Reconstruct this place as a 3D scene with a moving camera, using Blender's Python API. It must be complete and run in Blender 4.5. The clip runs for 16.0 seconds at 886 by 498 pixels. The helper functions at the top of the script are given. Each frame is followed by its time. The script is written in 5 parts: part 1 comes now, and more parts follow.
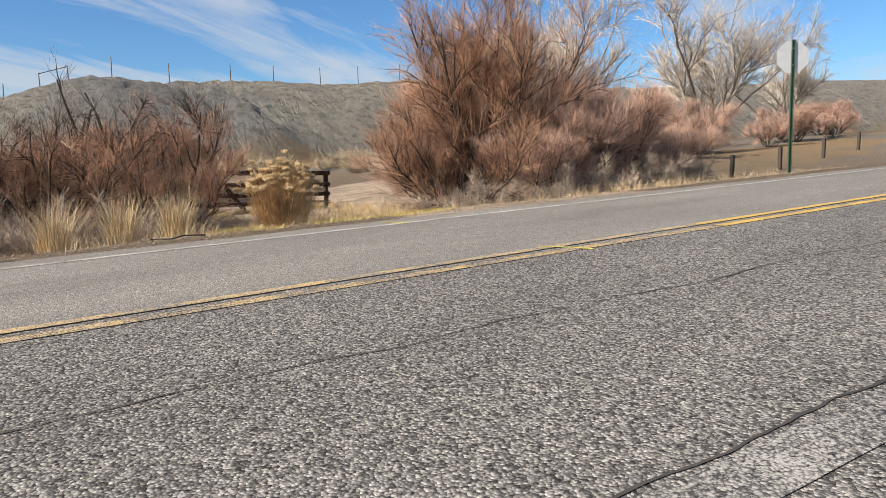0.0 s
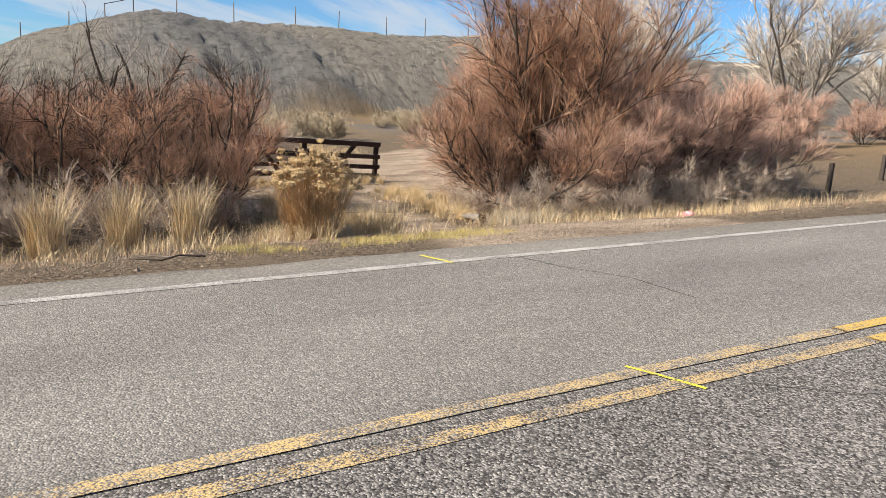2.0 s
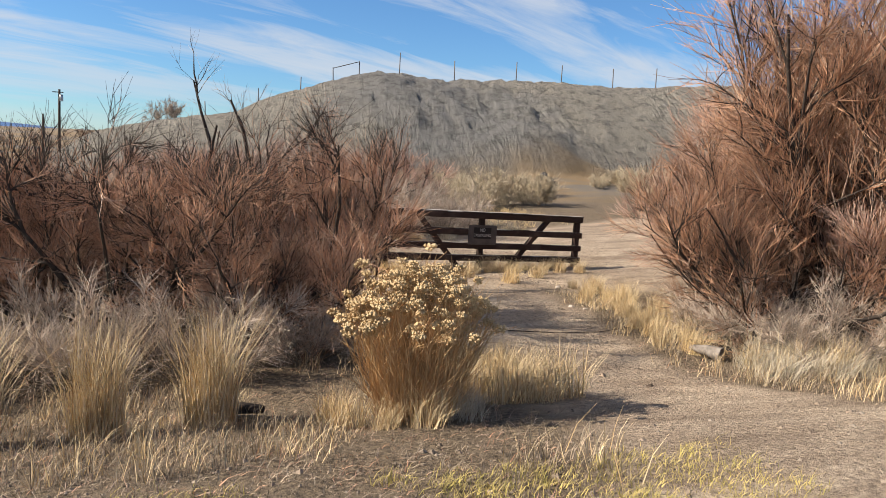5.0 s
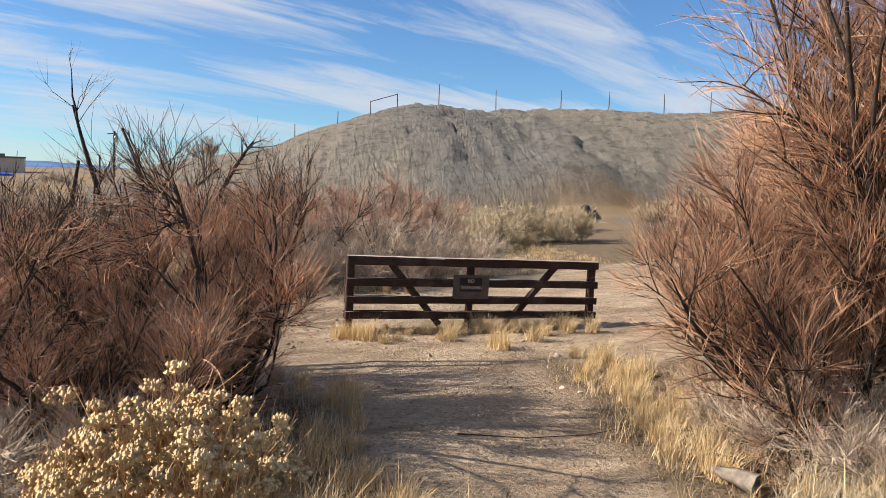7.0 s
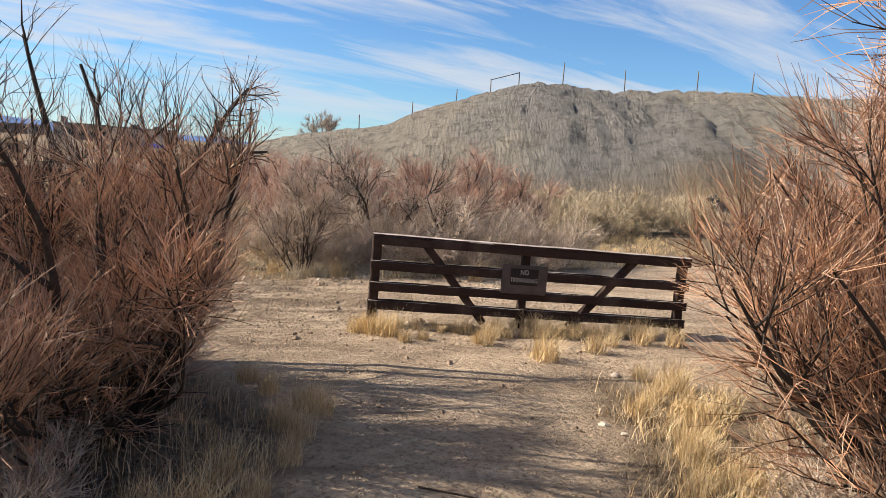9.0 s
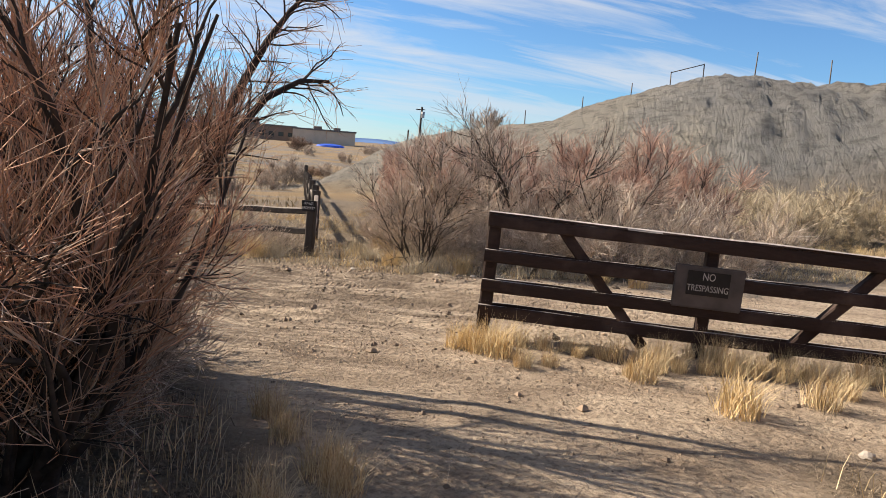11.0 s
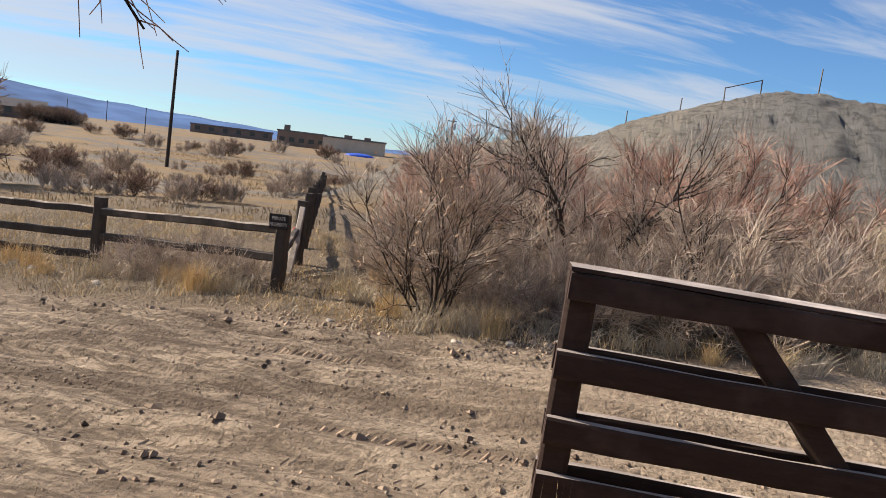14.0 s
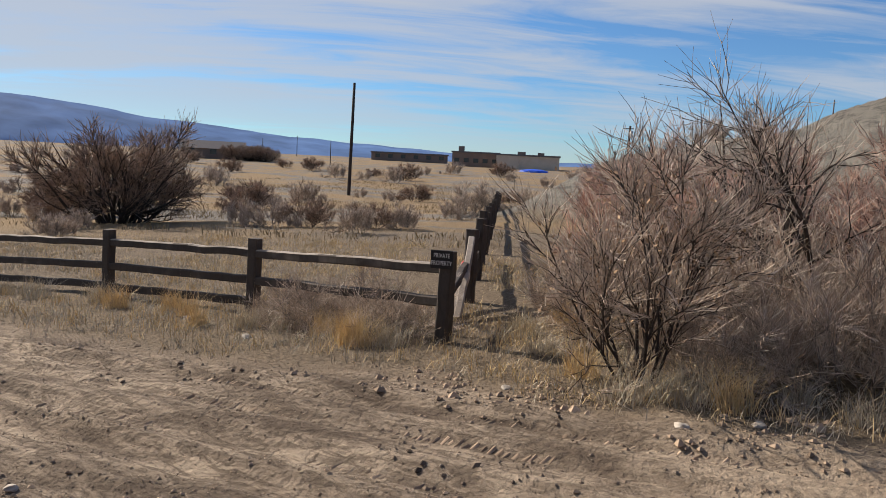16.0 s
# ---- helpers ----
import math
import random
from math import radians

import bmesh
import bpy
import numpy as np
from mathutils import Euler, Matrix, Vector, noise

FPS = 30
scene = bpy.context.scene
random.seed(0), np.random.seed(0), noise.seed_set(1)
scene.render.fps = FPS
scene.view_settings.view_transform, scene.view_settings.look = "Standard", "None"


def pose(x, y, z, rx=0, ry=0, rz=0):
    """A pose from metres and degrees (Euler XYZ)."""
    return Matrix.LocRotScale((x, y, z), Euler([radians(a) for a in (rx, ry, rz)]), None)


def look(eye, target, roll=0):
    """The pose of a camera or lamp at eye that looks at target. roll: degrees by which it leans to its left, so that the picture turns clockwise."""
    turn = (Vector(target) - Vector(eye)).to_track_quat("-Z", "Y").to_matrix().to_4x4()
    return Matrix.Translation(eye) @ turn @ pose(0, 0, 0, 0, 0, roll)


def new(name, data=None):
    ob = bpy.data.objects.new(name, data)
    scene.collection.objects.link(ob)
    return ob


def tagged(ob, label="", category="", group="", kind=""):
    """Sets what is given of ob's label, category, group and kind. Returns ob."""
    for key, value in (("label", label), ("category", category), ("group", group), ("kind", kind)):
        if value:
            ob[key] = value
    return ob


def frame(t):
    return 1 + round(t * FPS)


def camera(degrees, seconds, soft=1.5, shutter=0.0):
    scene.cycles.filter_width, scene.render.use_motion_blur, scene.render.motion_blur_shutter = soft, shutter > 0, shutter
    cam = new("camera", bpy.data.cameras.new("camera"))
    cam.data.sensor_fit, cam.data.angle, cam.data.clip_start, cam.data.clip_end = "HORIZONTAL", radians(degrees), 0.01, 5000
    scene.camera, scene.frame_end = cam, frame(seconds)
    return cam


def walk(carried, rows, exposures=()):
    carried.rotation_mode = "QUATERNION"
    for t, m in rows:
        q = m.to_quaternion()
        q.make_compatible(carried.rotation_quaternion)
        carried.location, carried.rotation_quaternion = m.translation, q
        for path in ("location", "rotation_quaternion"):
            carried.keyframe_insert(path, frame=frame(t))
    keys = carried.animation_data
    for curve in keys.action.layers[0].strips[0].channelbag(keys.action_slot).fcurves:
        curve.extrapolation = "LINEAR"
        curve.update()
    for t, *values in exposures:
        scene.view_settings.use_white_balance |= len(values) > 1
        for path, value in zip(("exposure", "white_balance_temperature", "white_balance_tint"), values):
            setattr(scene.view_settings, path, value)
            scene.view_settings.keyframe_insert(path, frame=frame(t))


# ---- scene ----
cam = camera(61.6, 16.0, soft=0.8)
PATH = [
    (0, (-0.013, -0.151, 1.588), (1.175, 1.439, 1.339), -1.4),
    (0.5, (0.142, 0.004, 1.887), (1.243, 1.651, 1.607), 0.7),
    (1, (0.313, 0.25, 2.117), (1.388, 1.907, 1.803), 1.9),
    (1.5, (0.656, 0.729, 2.181), (1.736, 2.377, 1.835), 2.7),
    (2, (1.047, 1.303, 2.23), (2.111, 2.955, 1.858), 3.2),
    (2.5, (1.433, 1.969, 2.265), (2.481, 3.638, 1.92), 2.8),
    (3, (1.81, 2.666, 2.289), (2.778, 4.39, 1.989), 2.8),
    (3.5, (2.192, 3.4, 2.312), (3.032, 5.193, 2.035), 3.3),
    (3.7, (2.375, 3.681, 2.308), (3.152, 5.502, 2.032), 3.6),
    (5.8, (4.385, 6.077, 2.511), (4.806, 8.02, 2.296), 1.2),
    (6, (4.57, 6.31, 2.521), (4.97, 8.26, 2.333), 1.1),
    (6.5, (5.042, 6.884, 2.506), (5.438, 8.838, 2.342), 1.4),
    (7, (5.508, 7.399, 2.501), (5.874, 9.357, 2.325), 1.4),
    (7.5, (5.89, 7.861, 2.464), (6.208, 9.823, 2.24), 1.2),
    (8, (6.246, 8.268, 2.426), (6.472, 10.242, 2.193), 1.8),
    (8.5, (6.58, 8.739, 2.388), (6.718, 10.722, 2.169), 2.8),
    (9, (6.907, 9.274, 2.317), (6.932, 11.26, 2.087), 3.5),
    (9.2, (6.983, 9.462, 2.283), (6.973, 11.448, 2.05), 3.6),
    (11.3, (7.171, 12.386, 1.83), (6.704, 14.314, 1.573), 4.7),
    (11.5, (7.118, 12.647, 1.839), (6.627, 14.566, 1.562), 4.8),
    (12, (7.012, 13.244, 1.786), (6.438, 15.136, 1.484), 5.2),
    (12.5, (6.828, 13.812, 1.757), (6.196, 15.684, 1.442), 5.3),
    (13, (6.693, 14.381, 1.748), (6.052, 16.252, 1.453), 6.2),
    (13.5, (6.522, 15.024, 1.734), (5.994, 16.938, 1.494), 6.7),
    (14, (6.37, 15.609, 1.711), (5.877, 17.536, 1.493), 6.8),
    (14.5, (6.184, 16.015, 1.733), (5.577, 17.906, 1.498), 5.7),
    (15, (6.027, 16.461, 1.751), (5.298, 18.308, 1.517), 4.2),
    (15.5, (5.9, 16.805, 1.701), (5.057, 18.607, 1.489), 3.9),
    (16, (5.75, 17.145, 1.741), (4.813, 18.898, 1.525), 2.8),
]
walk(cam, [(t, look(eye, target, roll)) for t, eye, target, roll in PATH], [(0, 0.76, 6550, 10), (2.5, 0.88, 6550, 10), (3.5, 0.88, 6550, 10), (7, 0.94, 6850, 12), (9, 1.0, 6900, 12), (12.0, 1.04, 6900, 12), (12.5, 1.16, 6950, 13), (13.0, 1.24, 6950, 13), (13.5, 0.92, 6850, 13), (14.5, 0.86, 6750, 13), (15.0, 0.84, 6750, 13), (15.5, 0.66, 6680, 13), (16, 0.56, 6600, 12)])

# ---- light ----
SUN_FROM = Vector((-0.985, 0.12, 0.0))   # towards the sun on the plan
SUN_UP = 33.0
world = bpy.data.worlds.new("sky")
scene.world = world
world.use_nodes = True


def node(nt, kind, **values):
    n = nt.nodes.new(kind)
    for k, v in values.items():
        n.inputs[k.replace("_", " ")].default_value = v
    return n


def maths(nt, op, a, b=None, clamp=False):
    n = nt.nodes.new("ShaderNodeMath")
    n.operation, n.use_clamp = op, clamp
    for i, v in enumerate((a, b)):
        if v is None:
            continue
        if isinstance(v, (int, float)):
            n.inputs[i].default_value = v
        else:
            nt.links.new(v, n.inputs[i])
    return n.outputs[0]


def mixed(nt, fac, a, b, blend="MIX"):
    n = nt.nodes.new("ShaderNodeMix")
    n.data_type, n.blend_type = "RGBA", blend
    for i, v in ((0, fac), (6, a), (7, b)):
        if isinstance(v, (int, float)):
            n.inputs[i].default_value = v
        elif isinstance(v, tuple):
            n.inputs[i].default_value = (*v, 1)
        else:
            nt.links.new(v, n.inputs[i])
    return n.outputs[2]


def ramp(nt, fac, *stops):
    n = nt.nodes.new("ShaderNodeValToRGB")
    e = n.color_ramp.elements
    while len(e) < len(stops):
        e.new(0.5)
    for el, (p, c) in zip(e, stops):
        el.position = p
        el.color = (*c, 1) if isinstance(c, tuple) else (c, c, c, 1)
    nt.links.new(fac, n.inputs[0])
    return n.outputs[0]


def build_sky():
    nt = world.node_tree
    nt.nodes.clear()
    link = nt.links.new
    sky = nt.nodes.new("ShaderNodeTexSky")
    sky.sky_type, sky.sun_disc = "NISHITA", False
    sky.sun_elevation = radians(SUN_UP)
    sky.sun_rotation = math.atan2(SUN_FROM.x, SUN_FROM.y)
    sky.air_density, sky.dust_density, sky.ozone_density = 1.0, 0.0, 4.0
    co = nt.nodes.new("ShaderNodeTexCoord")
    sep = nt.nodes.new("ShaderNodeSeparateXYZ")
    link(co.outputs["Generated"], sep.inputs[0])
    up = maths(nt, "ADD", maths(nt, "MAXIMUM", sep.outputs[2], 0.0), 0.13)
    px, py = maths(nt, "DIVIDE", sep.outputs[0], up), maths(nt, "DIVIDE", sep.outputs[1], up)
    flat = nt.nodes.new("ShaderNodeCombineXYZ")
    link(px, flat.inputs[0]), link(py, flat.inputs[1])
    turn = nt.nodes.new("ShaderNodeMapping")
    turn.inputs["Rotation"].default_value = (0, 0, radians(-33))
    link(flat.outputs[0], turn.inputs[0])
    streak = nt.nodes.new("ShaderNodeMapping")
    streak.inputs["Scale"].default_value = (0.17, 0.62, 1)
    streak.inputs["Location"].default_value = (0.35, 0.62, 0)
    link(turn.outputs[0], streak.inputs[0])
    big = node(nt, "ShaderNodeTexNoise", Scale=1.25, Detail=3, Roughness=0.5, Distortion=0.5)
    link(streak.outputs[0], big.inputs["Vector"])
    fine = node(nt, "ShaderNodeTexNoise", Scale=5.5, Detail=8, Roughness=0.62, Distortion=0.6)
    link(streak.outputs[0], fine.inputs["Vector"])
    d = maths(nt, "ADD", maths(nt, "MULTIPLY", big.outputs[0], 1.4), maths(nt, "MULTIPLY", fine.outputs[0], 0.66))
    # thicker towards the west end of the view, clear to the east
    side = maths(nt, "MULTIPLY", maths(nt, "SUBTRACT", 0.3, sep.outputs[0]), 0.15)
    d = maths(nt, "ADD", maths(nt, "SUBTRACT", d, 0.505), side)
    cloud = ramp(nt, d, (0.46, 0.0), (0.545, 0.42), (0.63, 0.82), (0.74, 1.0))
    low = ramp(nt, sep.outputs[2], (0.0, 0.1), (0.10, 0.8), (0.3, 0.92))
    fac = maths(nt, "MULTIPLY", cloud, low)
    blue = mixed(nt, 1.0, sky.outputs[0], (0.66, 0.95, 1.22), "MULTIPLY")
    col = mixed(nt, fac, blue, (5.7, 6.2, 6.9))
    bg = nt.nodes.new("ShaderNodeBackground")
    bg.inputs[1].default_value = 0.062
    link(col, bg.inputs[0])
    out = nt.nodes.new("ShaderNodeOutputWorld")
    link(bg.outputs[0], out.inputs[0])


build_sky()
sun_data = bpy.data.lights.new("sun", "SUN")
sun_data.energy, sun_data.angle, sun_data.color = 5.0, radians(0.53), (1.0, 0.90, 0.77)
sun = new("sun", sun_data)
to_sun = (SUN_FROM.normalized() * math.cos(radians(SUN_UP))) + Vector((0, 0, math.sin(radians(SUN_UP))))
sun.matrix_world = look(to_sun * 100, (0, 0, 0))


# ---- materials ----
def shader(name, rough=0.8, spec=0.3, metal=0.0):
    m = bpy.data.materials.new(name)
    m.use_nodes = True
    nt = m.node_tree
    b = nt.nodes["Principled BSDF"]
    b.inputs["Roughness"].default_value = rough
    b.inputs["Specular IOR Level"].default_value = spec
    b.inputs["Metallic"].default_value = metal
    return m, nt, b


def coords(nt, scale=(1, 1, 1), which="Object"):
    c = nt.nodes.new("ShaderNodeTexCoord")
    mp = nt.nodes.new("ShaderNodeMapping")
    mp.inputs["Scale"].default_value = scale
    nt.links.new(c.outputs[which], mp.inputs[0])
    return mp.outputs[0]


def noisy(nt, vec, scale, detail=4, rough=0.55, dist=0.0):
    n = node(nt, "ShaderNodeTexNoise", Scale=scale, Detail=detail, Roughness=rough, Distortion=dist)
    nt.links.new(vec, n.inputs["Vector"])
    return n.outputs[0]


def bumped(nt, b, height, strength, distance):
    n = node(nt, "ShaderNodeBump", Strength=strength, Distance=distance)
    nt.links.new(height, n.inputs["Height"])
    nt.links.new(n.outputs[0], b.inputs["Normal"])


def island(nt):
    return nt.nodes.new("ShaderNodeNewGeometry").outputs["Random Per Island"]


def plant_material(name, *colours, rough=0.75, spec=0.2):
    """Each blade or twig takes a shade of its own between the colours."""
    m, nt, b = shader(name, rough, spec)
    n = len(colours)
    c = ramp(nt, island(nt), *[(i / max(1, n - 1), col) for i, col in enumerate(colours)])
    v = noisy(nt, coords(nt), 2.6, 3)
    c = mixed(nt, 0.7, c, ramp(nt, v, (0.32, 0.62), (0.68, 1.5)), "MULTIPLY")
    nt.links.new(c, b.inputs["Base Color"])
    return m


def wood_material(name, dark, light, grain=(22, 22, 2.0)):
    m, nt, b = shader(name, 0.8, 0.25)
    v = coords(nt, grain)
    g = noisy(nt, v, 1.5, 6, 0.65, 0.4)
    w = noisy(nt, coords(nt), 2.6, 4)
    c = mixed(nt, g, dark, light)
    c = mixed(nt, ramp(nt, w, (0.52, 0.0), (0.75, 0.6)), c, tuple(min(1, 1.6 * a + 0.03) for a in light))
    nt.links.new(c, b.inputs["Base Color"])
    bumped(nt, b, g, 0.6, 0.01)
    return m


def plain_material(name, colour, rough=0.6, spec=0.4, metal=0.0, vary=0.25, scale=6):
    m, nt, b = shader(name, rough, spec, metal)
    v = noisy(nt, coords(nt), scale, 5)
    c = mixed(nt, 1.0, colour, ramp(nt, v, (0.3, 1 - vary), (0.7, 1 + vary)), "MULTIPLY")
    nt.links.new(c, b.inputs["Base Color"])
    return m


def chip_seal(nt):
    """Colour and height of worn chip-seal; the far lane is paler and finer than the near one."""
    v = coords(nt)
    vor = node(nt, "ShaderNodeTexVoronoi", Scale=88.0)
    nt.links.new(v, vor.inputs["Vector"])
    grey = nt.nodes.new("ShaderNodeRGBToBW")
    nt.links.new(vor.outputs["Color"], grey.inputs[0])
    chips = maths(nt, "ADD", maths(nt, "MULTIPLY", grey.outputs[0], 0.8), maths(nt, "MULTIPLY", noisy(nt, v, 30, 3, 0.6), 0.2))
    c = ramp(nt, chips, (0.2, (0.05, 0.047, 0.045)), (0.42, (0.15, 0.142, 0.134)), (0.62, (0.29, 0.275, 0.255)), (0.85, (0.52, 0.49, 0.45)))
    gaps = ramp(nt, vor.outputs["Distance"], (0.4, 1.0), (0.8, 0.35))
    c = mixed(nt, 0.75, c, gaps, "MULTIPLY")
    pos = nt.nodes.new("ShaderNodeSeparateXYZ")
    nt.links.new(v, pos.inputs[0])
    lane = maths(nt, "ADD", pos.outputs[1], maths(nt, "MULTIPLY", pos.outputs[0], 0.038))
    lanes = ramp(nt, maths(nt, "DIVIDE", lane, 10.0), (0.39, (0.90, 0.89, 0.88)), (0.42, (1.12, 1.09, 1.05)), (0.72, (1.12, 1.09, 1.05)), (0.755, (1.35, 1.27, 1.12)))
    c = mixed(nt, 1.0, c, lanes, "MULTIPLY")
    finer = ramp(nt, maths(nt, "DIVIDE", lane, 10.0), (0.40, 0.0), (0.43, 0.5), (0.75, 0.55))
    c = mixed(nt, finer, c, (0.235, 0.222, 0.202))
    worn = noisy(nt, coords(nt, (0.25, 1.0, 1)), 1.0, 5, 0.6)
    c = mixed(nt, 0.8, c, ramp(nt, worn, (0.3, 0.78), (0.7, 1.18)), "MULTIPLY")
    return c, maths(nt, "SUBTRACT", 1.0, vor.outputs["Distance"])


def asphalt_material(name):
    m, nt, b = shader(name, 0.9, 0.1)
    c, h = chip_seal(nt)
    nt.links.new(c, b.inputs["Base Color"])
    bumped(nt, b, h, 0.8, 0.006)
    return m


def paint_material(name, colour, worn):
    """Road paint with the chips of the asphalt showing through."""
    m, nt, b = shader(name, 0.75, 0.25)
    v = coords(nt)
    under, h = chip_seal(nt)
    w = noisy(nt, v, 3.0, 4, 0.65)
    f = maths(nt, "ADD", maths(nt, "MULTIPLY", noisy(nt, v, 80, 3, 0.7), 0.7), maths(nt, "MULTIPLY", w, 0.5))
    f = maths(nt, "ADD", f, maths(nt, "MULTIPLY", maths(nt, "SUBTRACT", h, 0.6), 0.3))
    c = mixed(nt, ramp(nt, f, (worn - 0.08, 0.0), (worn + 0.08, 1.0)), under, colour)
    nt.links.new(c, b.inputs["Base Color"])
    bumped(nt, b, h, 0.5, 0.004)
    return m


def ground_material():
    """Zones come from the mesh: x bare track, y shale hill, z dry grass litter."""
    m, nt, b = shader("desert_ground", 0.92, 0.12)
    at = nt.nodes.new("ShaderNodeAttribute")
    at.attribute_name = "zone"
    sep = nt.nodes.new("ShaderNodeSeparateXYZ")
    nt.links.new(at.outputs["Vector"], sep.inputs[0])
    v = coords(nt)
    n_big, n_mid = noisy(nt, v, 0.35, 5, 0.6), noisy(nt, v, 2.4, 6, 0.65, 0.4)
    n_fine = noisy(nt, v, 22, 6, 0.7)
    n_grit = noisy(nt, v, 120, 3, 0.7)
    crumb = node(nt, "ShaderNodeTexVoronoi", Scale=17.0)
    nt.links.new(coords(nt, (1, 1.25, 1)), crumb.inputs["Vector"])
    patch = noisy(nt, coords(nt, (0.55, 1.5, 1)), 1.1, 6, 0.68, 0.5)
    dirt = mixed(nt, ramp(nt, patch, (0.36, 0.0), (0.64, 1.0)), (0.265, 0.202, 0.147), (0.53, 0.425, 0.315))
    dirt = mixed(nt, ramp(nt, n_fine, (0.47, 0.0), (0.62, 0.65)), dirt, (0.15, 0.113, 0.083))
    am = nt.nodes.new("ShaderNodeAttribute")
    am.attribute_name = "mud"
    tread = noisy(nt, coords(nt, (0.45, 1.5, 1)), 9.0, 6, 0.7, 0.8)
    mud = mixed(nt, ramp(nt, patch, (0.38, 0.0), (0.60, 1.0)), (0.145, 0.110, 0.082), (0.44, 0.352, 0.262))
    mud = mixed(nt, ramp(nt, tread, (0.44, 0.7), (0.56, 0.0)), mud, (0.11, 0.082, 0.06))
    dirt = mixed(nt, am.outputs["Fac"], dirt, mud)
    litter = mixed(nt, ramp(nt, n_fine, (0.38, 0.0), (0.62, 1.0)), (0.065, 0.05, 0.036), (0.26, 0.20, 0.135))
    litter = mixed(nt, ramp(nt, n_mid, (0.45, 0.0), (0.62, 0.6)), litter, (0.20, 0.155, 0.11))
    far = mixed(nt, ramp(nt, noisy(nt, coords(nt, (0.5, 1.4, 1)), 0.11, 6, 0.62, 0.6), (0.45, 0.0), (0.52, 1.0)), (0.165, 0.152, 0.138), (0.25, 0.175, 0.098))
    far = mixed(nt, ramp(nt, n_mid, (0.4, 0.0), (0.75, 0.5)), far, (0.22, 0.17, 0.11))
    shale_a = mixed(nt, n_big, (0.195, 0.192, 0.186), (0.32, 0.313, 0.298))
    shale_b = mixed(nt, n_big, (0.29, 0.271, 0.235), (0.40, 0.367, 0.312))
    pos = nt.nodes.new("ShaderNodeSeparateXYZ")
    nt.links.new(v, pos.inputs[0])
    wav = maths(nt, "ADD", pos.outputs[0], maths(nt, "MULTIPLY", maths(nt, "SUBTRACT", noisy(nt, v, 0.16, 4), 0.5), 14.0))
    seam = ramp(nt, maths(nt, "DIVIDE", wav, 60.0), (0.14, 1.0), (0.20, 0.0), (0.34, 0.05), (0.40, 0.9))
    shale = mixed(nt, seam, shale_a, shale_b)
    shale = mixed(nt, ramp(nt, noisy(nt, v, 1.3, 6, 0.7), (0.48, 0.0), (0.66, 0.65)), shale, (0.085, 0.083, 0.08))
    c = mixed(nt, sep.outputs[2], far, litter)
    c = mixed(nt, sep.outputs[0], c, dirt)
    c = mixed(nt, sep.outputs[1], c, shale)
    nt.links.new(c, b.inputs["Base Color"])
    h = maths(nt, "ADD", maths(nt, "MULTIPLY", n_mid, 0.06), maths(nt, "ADD", maths(nt, "MULTIPLY", n_fine, 0.052), maths(nt, "MULTIPLY", n_grit, 0.010)))
    h = maths(nt, "SUBTRACT", h, maths(nt, "MULTIPLY", crumb.outputs["Distance"], 0.022))
    h = maths(nt, "ADD", h, maths(nt, "MULTIPLY", maths(nt, "MULTIPLY", tread, am.outputs["Fac"]), 0.03))
    scree = maths(nt, "MULTIPLY", noisy(nt, coords(nt, (1.5, 0.34, 0.34)), 1.5, 9, 0.76, 0.5), 1.7)
    h = maths(nt, "ADD", h, maths(nt, "MULTIPLY", scree, sep.outputs[1]))
    bumped(nt, b, h, 1.0, 1.0)
    return m


M_GROUND = ground_material()
M_ROAD = asphalt_material("chip_seal_asphalt")
M_YELLOW = paint_material("worn_yellow_paint", (0.60, 0.42, 0.18), 0.60)
M_YELLOW_NEW = paint_material("yellow_paint", (0.62, 0.40, 0.09), 0.50)
M_SPRAY = paint_material("marking_spray_yellow", (0.78, 0.70, 0.06), 0.50)
M_WHITE = paint_material("worn_white_paint", (0.52, 0.50, 0.46), 0.56)
M_WHITE_OLD = paint_material("nearly_gone_white_paint", (0.42, 0.40, 0.37), 0.67)
M_CRACK_HOLE = plain_material("crack_filler_pipe_shade", (0.06, 0.055, 0.05), 0.9, 0.2)
M_BARK = plain_material("dark_bark", (0.046, 0.036, 0.030), 0.9, 0.15, vary=0.5, scale=14)
M_BARK_GREY = plain_material("grey_bark", (0.21, 0.183, 0.157), 0.9, 0.15, vary=0.4, scale=14)
M_BARK_PALE = plain_material("pale_bark", (0.24, 0.205, 0.17), 0.9, 0.15, vary=0.3, scale=4)
M_TWIG_RED = plant_material("tamarisk_twigs_red", (0.12, 0.066, 0.046), (0.40, 0.208, 0.122), (0.50, 0.305, 0.19), (0.22, 0.12, 0.082), (0.46, 0.345, 0.262))
M_TWIG_PINK = plant_material("tamarisk_twigs_pink", (0.17, 0.10, 0.08), (0.49, 0.285, 0.212), (0.58, 0.39, 0.30), (0.27, 0.175, 0.138), (0.53, 0.425, 0.355))
M_TWIG_DARK = plant_material("tamarisk_twigs_dark", (0.13, 0.075, 0.055), (0.48, 0.255, 0.155), (0.57, 0.36, 0.235), (0.25, 0.142, 0.10), (0.53, 0.41, 0.32))
M_TWIG_BROWN = plant_material("brown_plain_twigs", (0.09, 0.062, 0.05), (0.30, 0.195, 0.135), (0.37, 0.265, 0.19), (0.17, 0.12, 0.09))
M_TWIG_GREY = plant_material("grey_twigs", (0.14, 0.108, 0.086), (0.53, 0.445, 0.365), (0.34, 0.245, 0.18), (0.66, 0.58, 0.49))
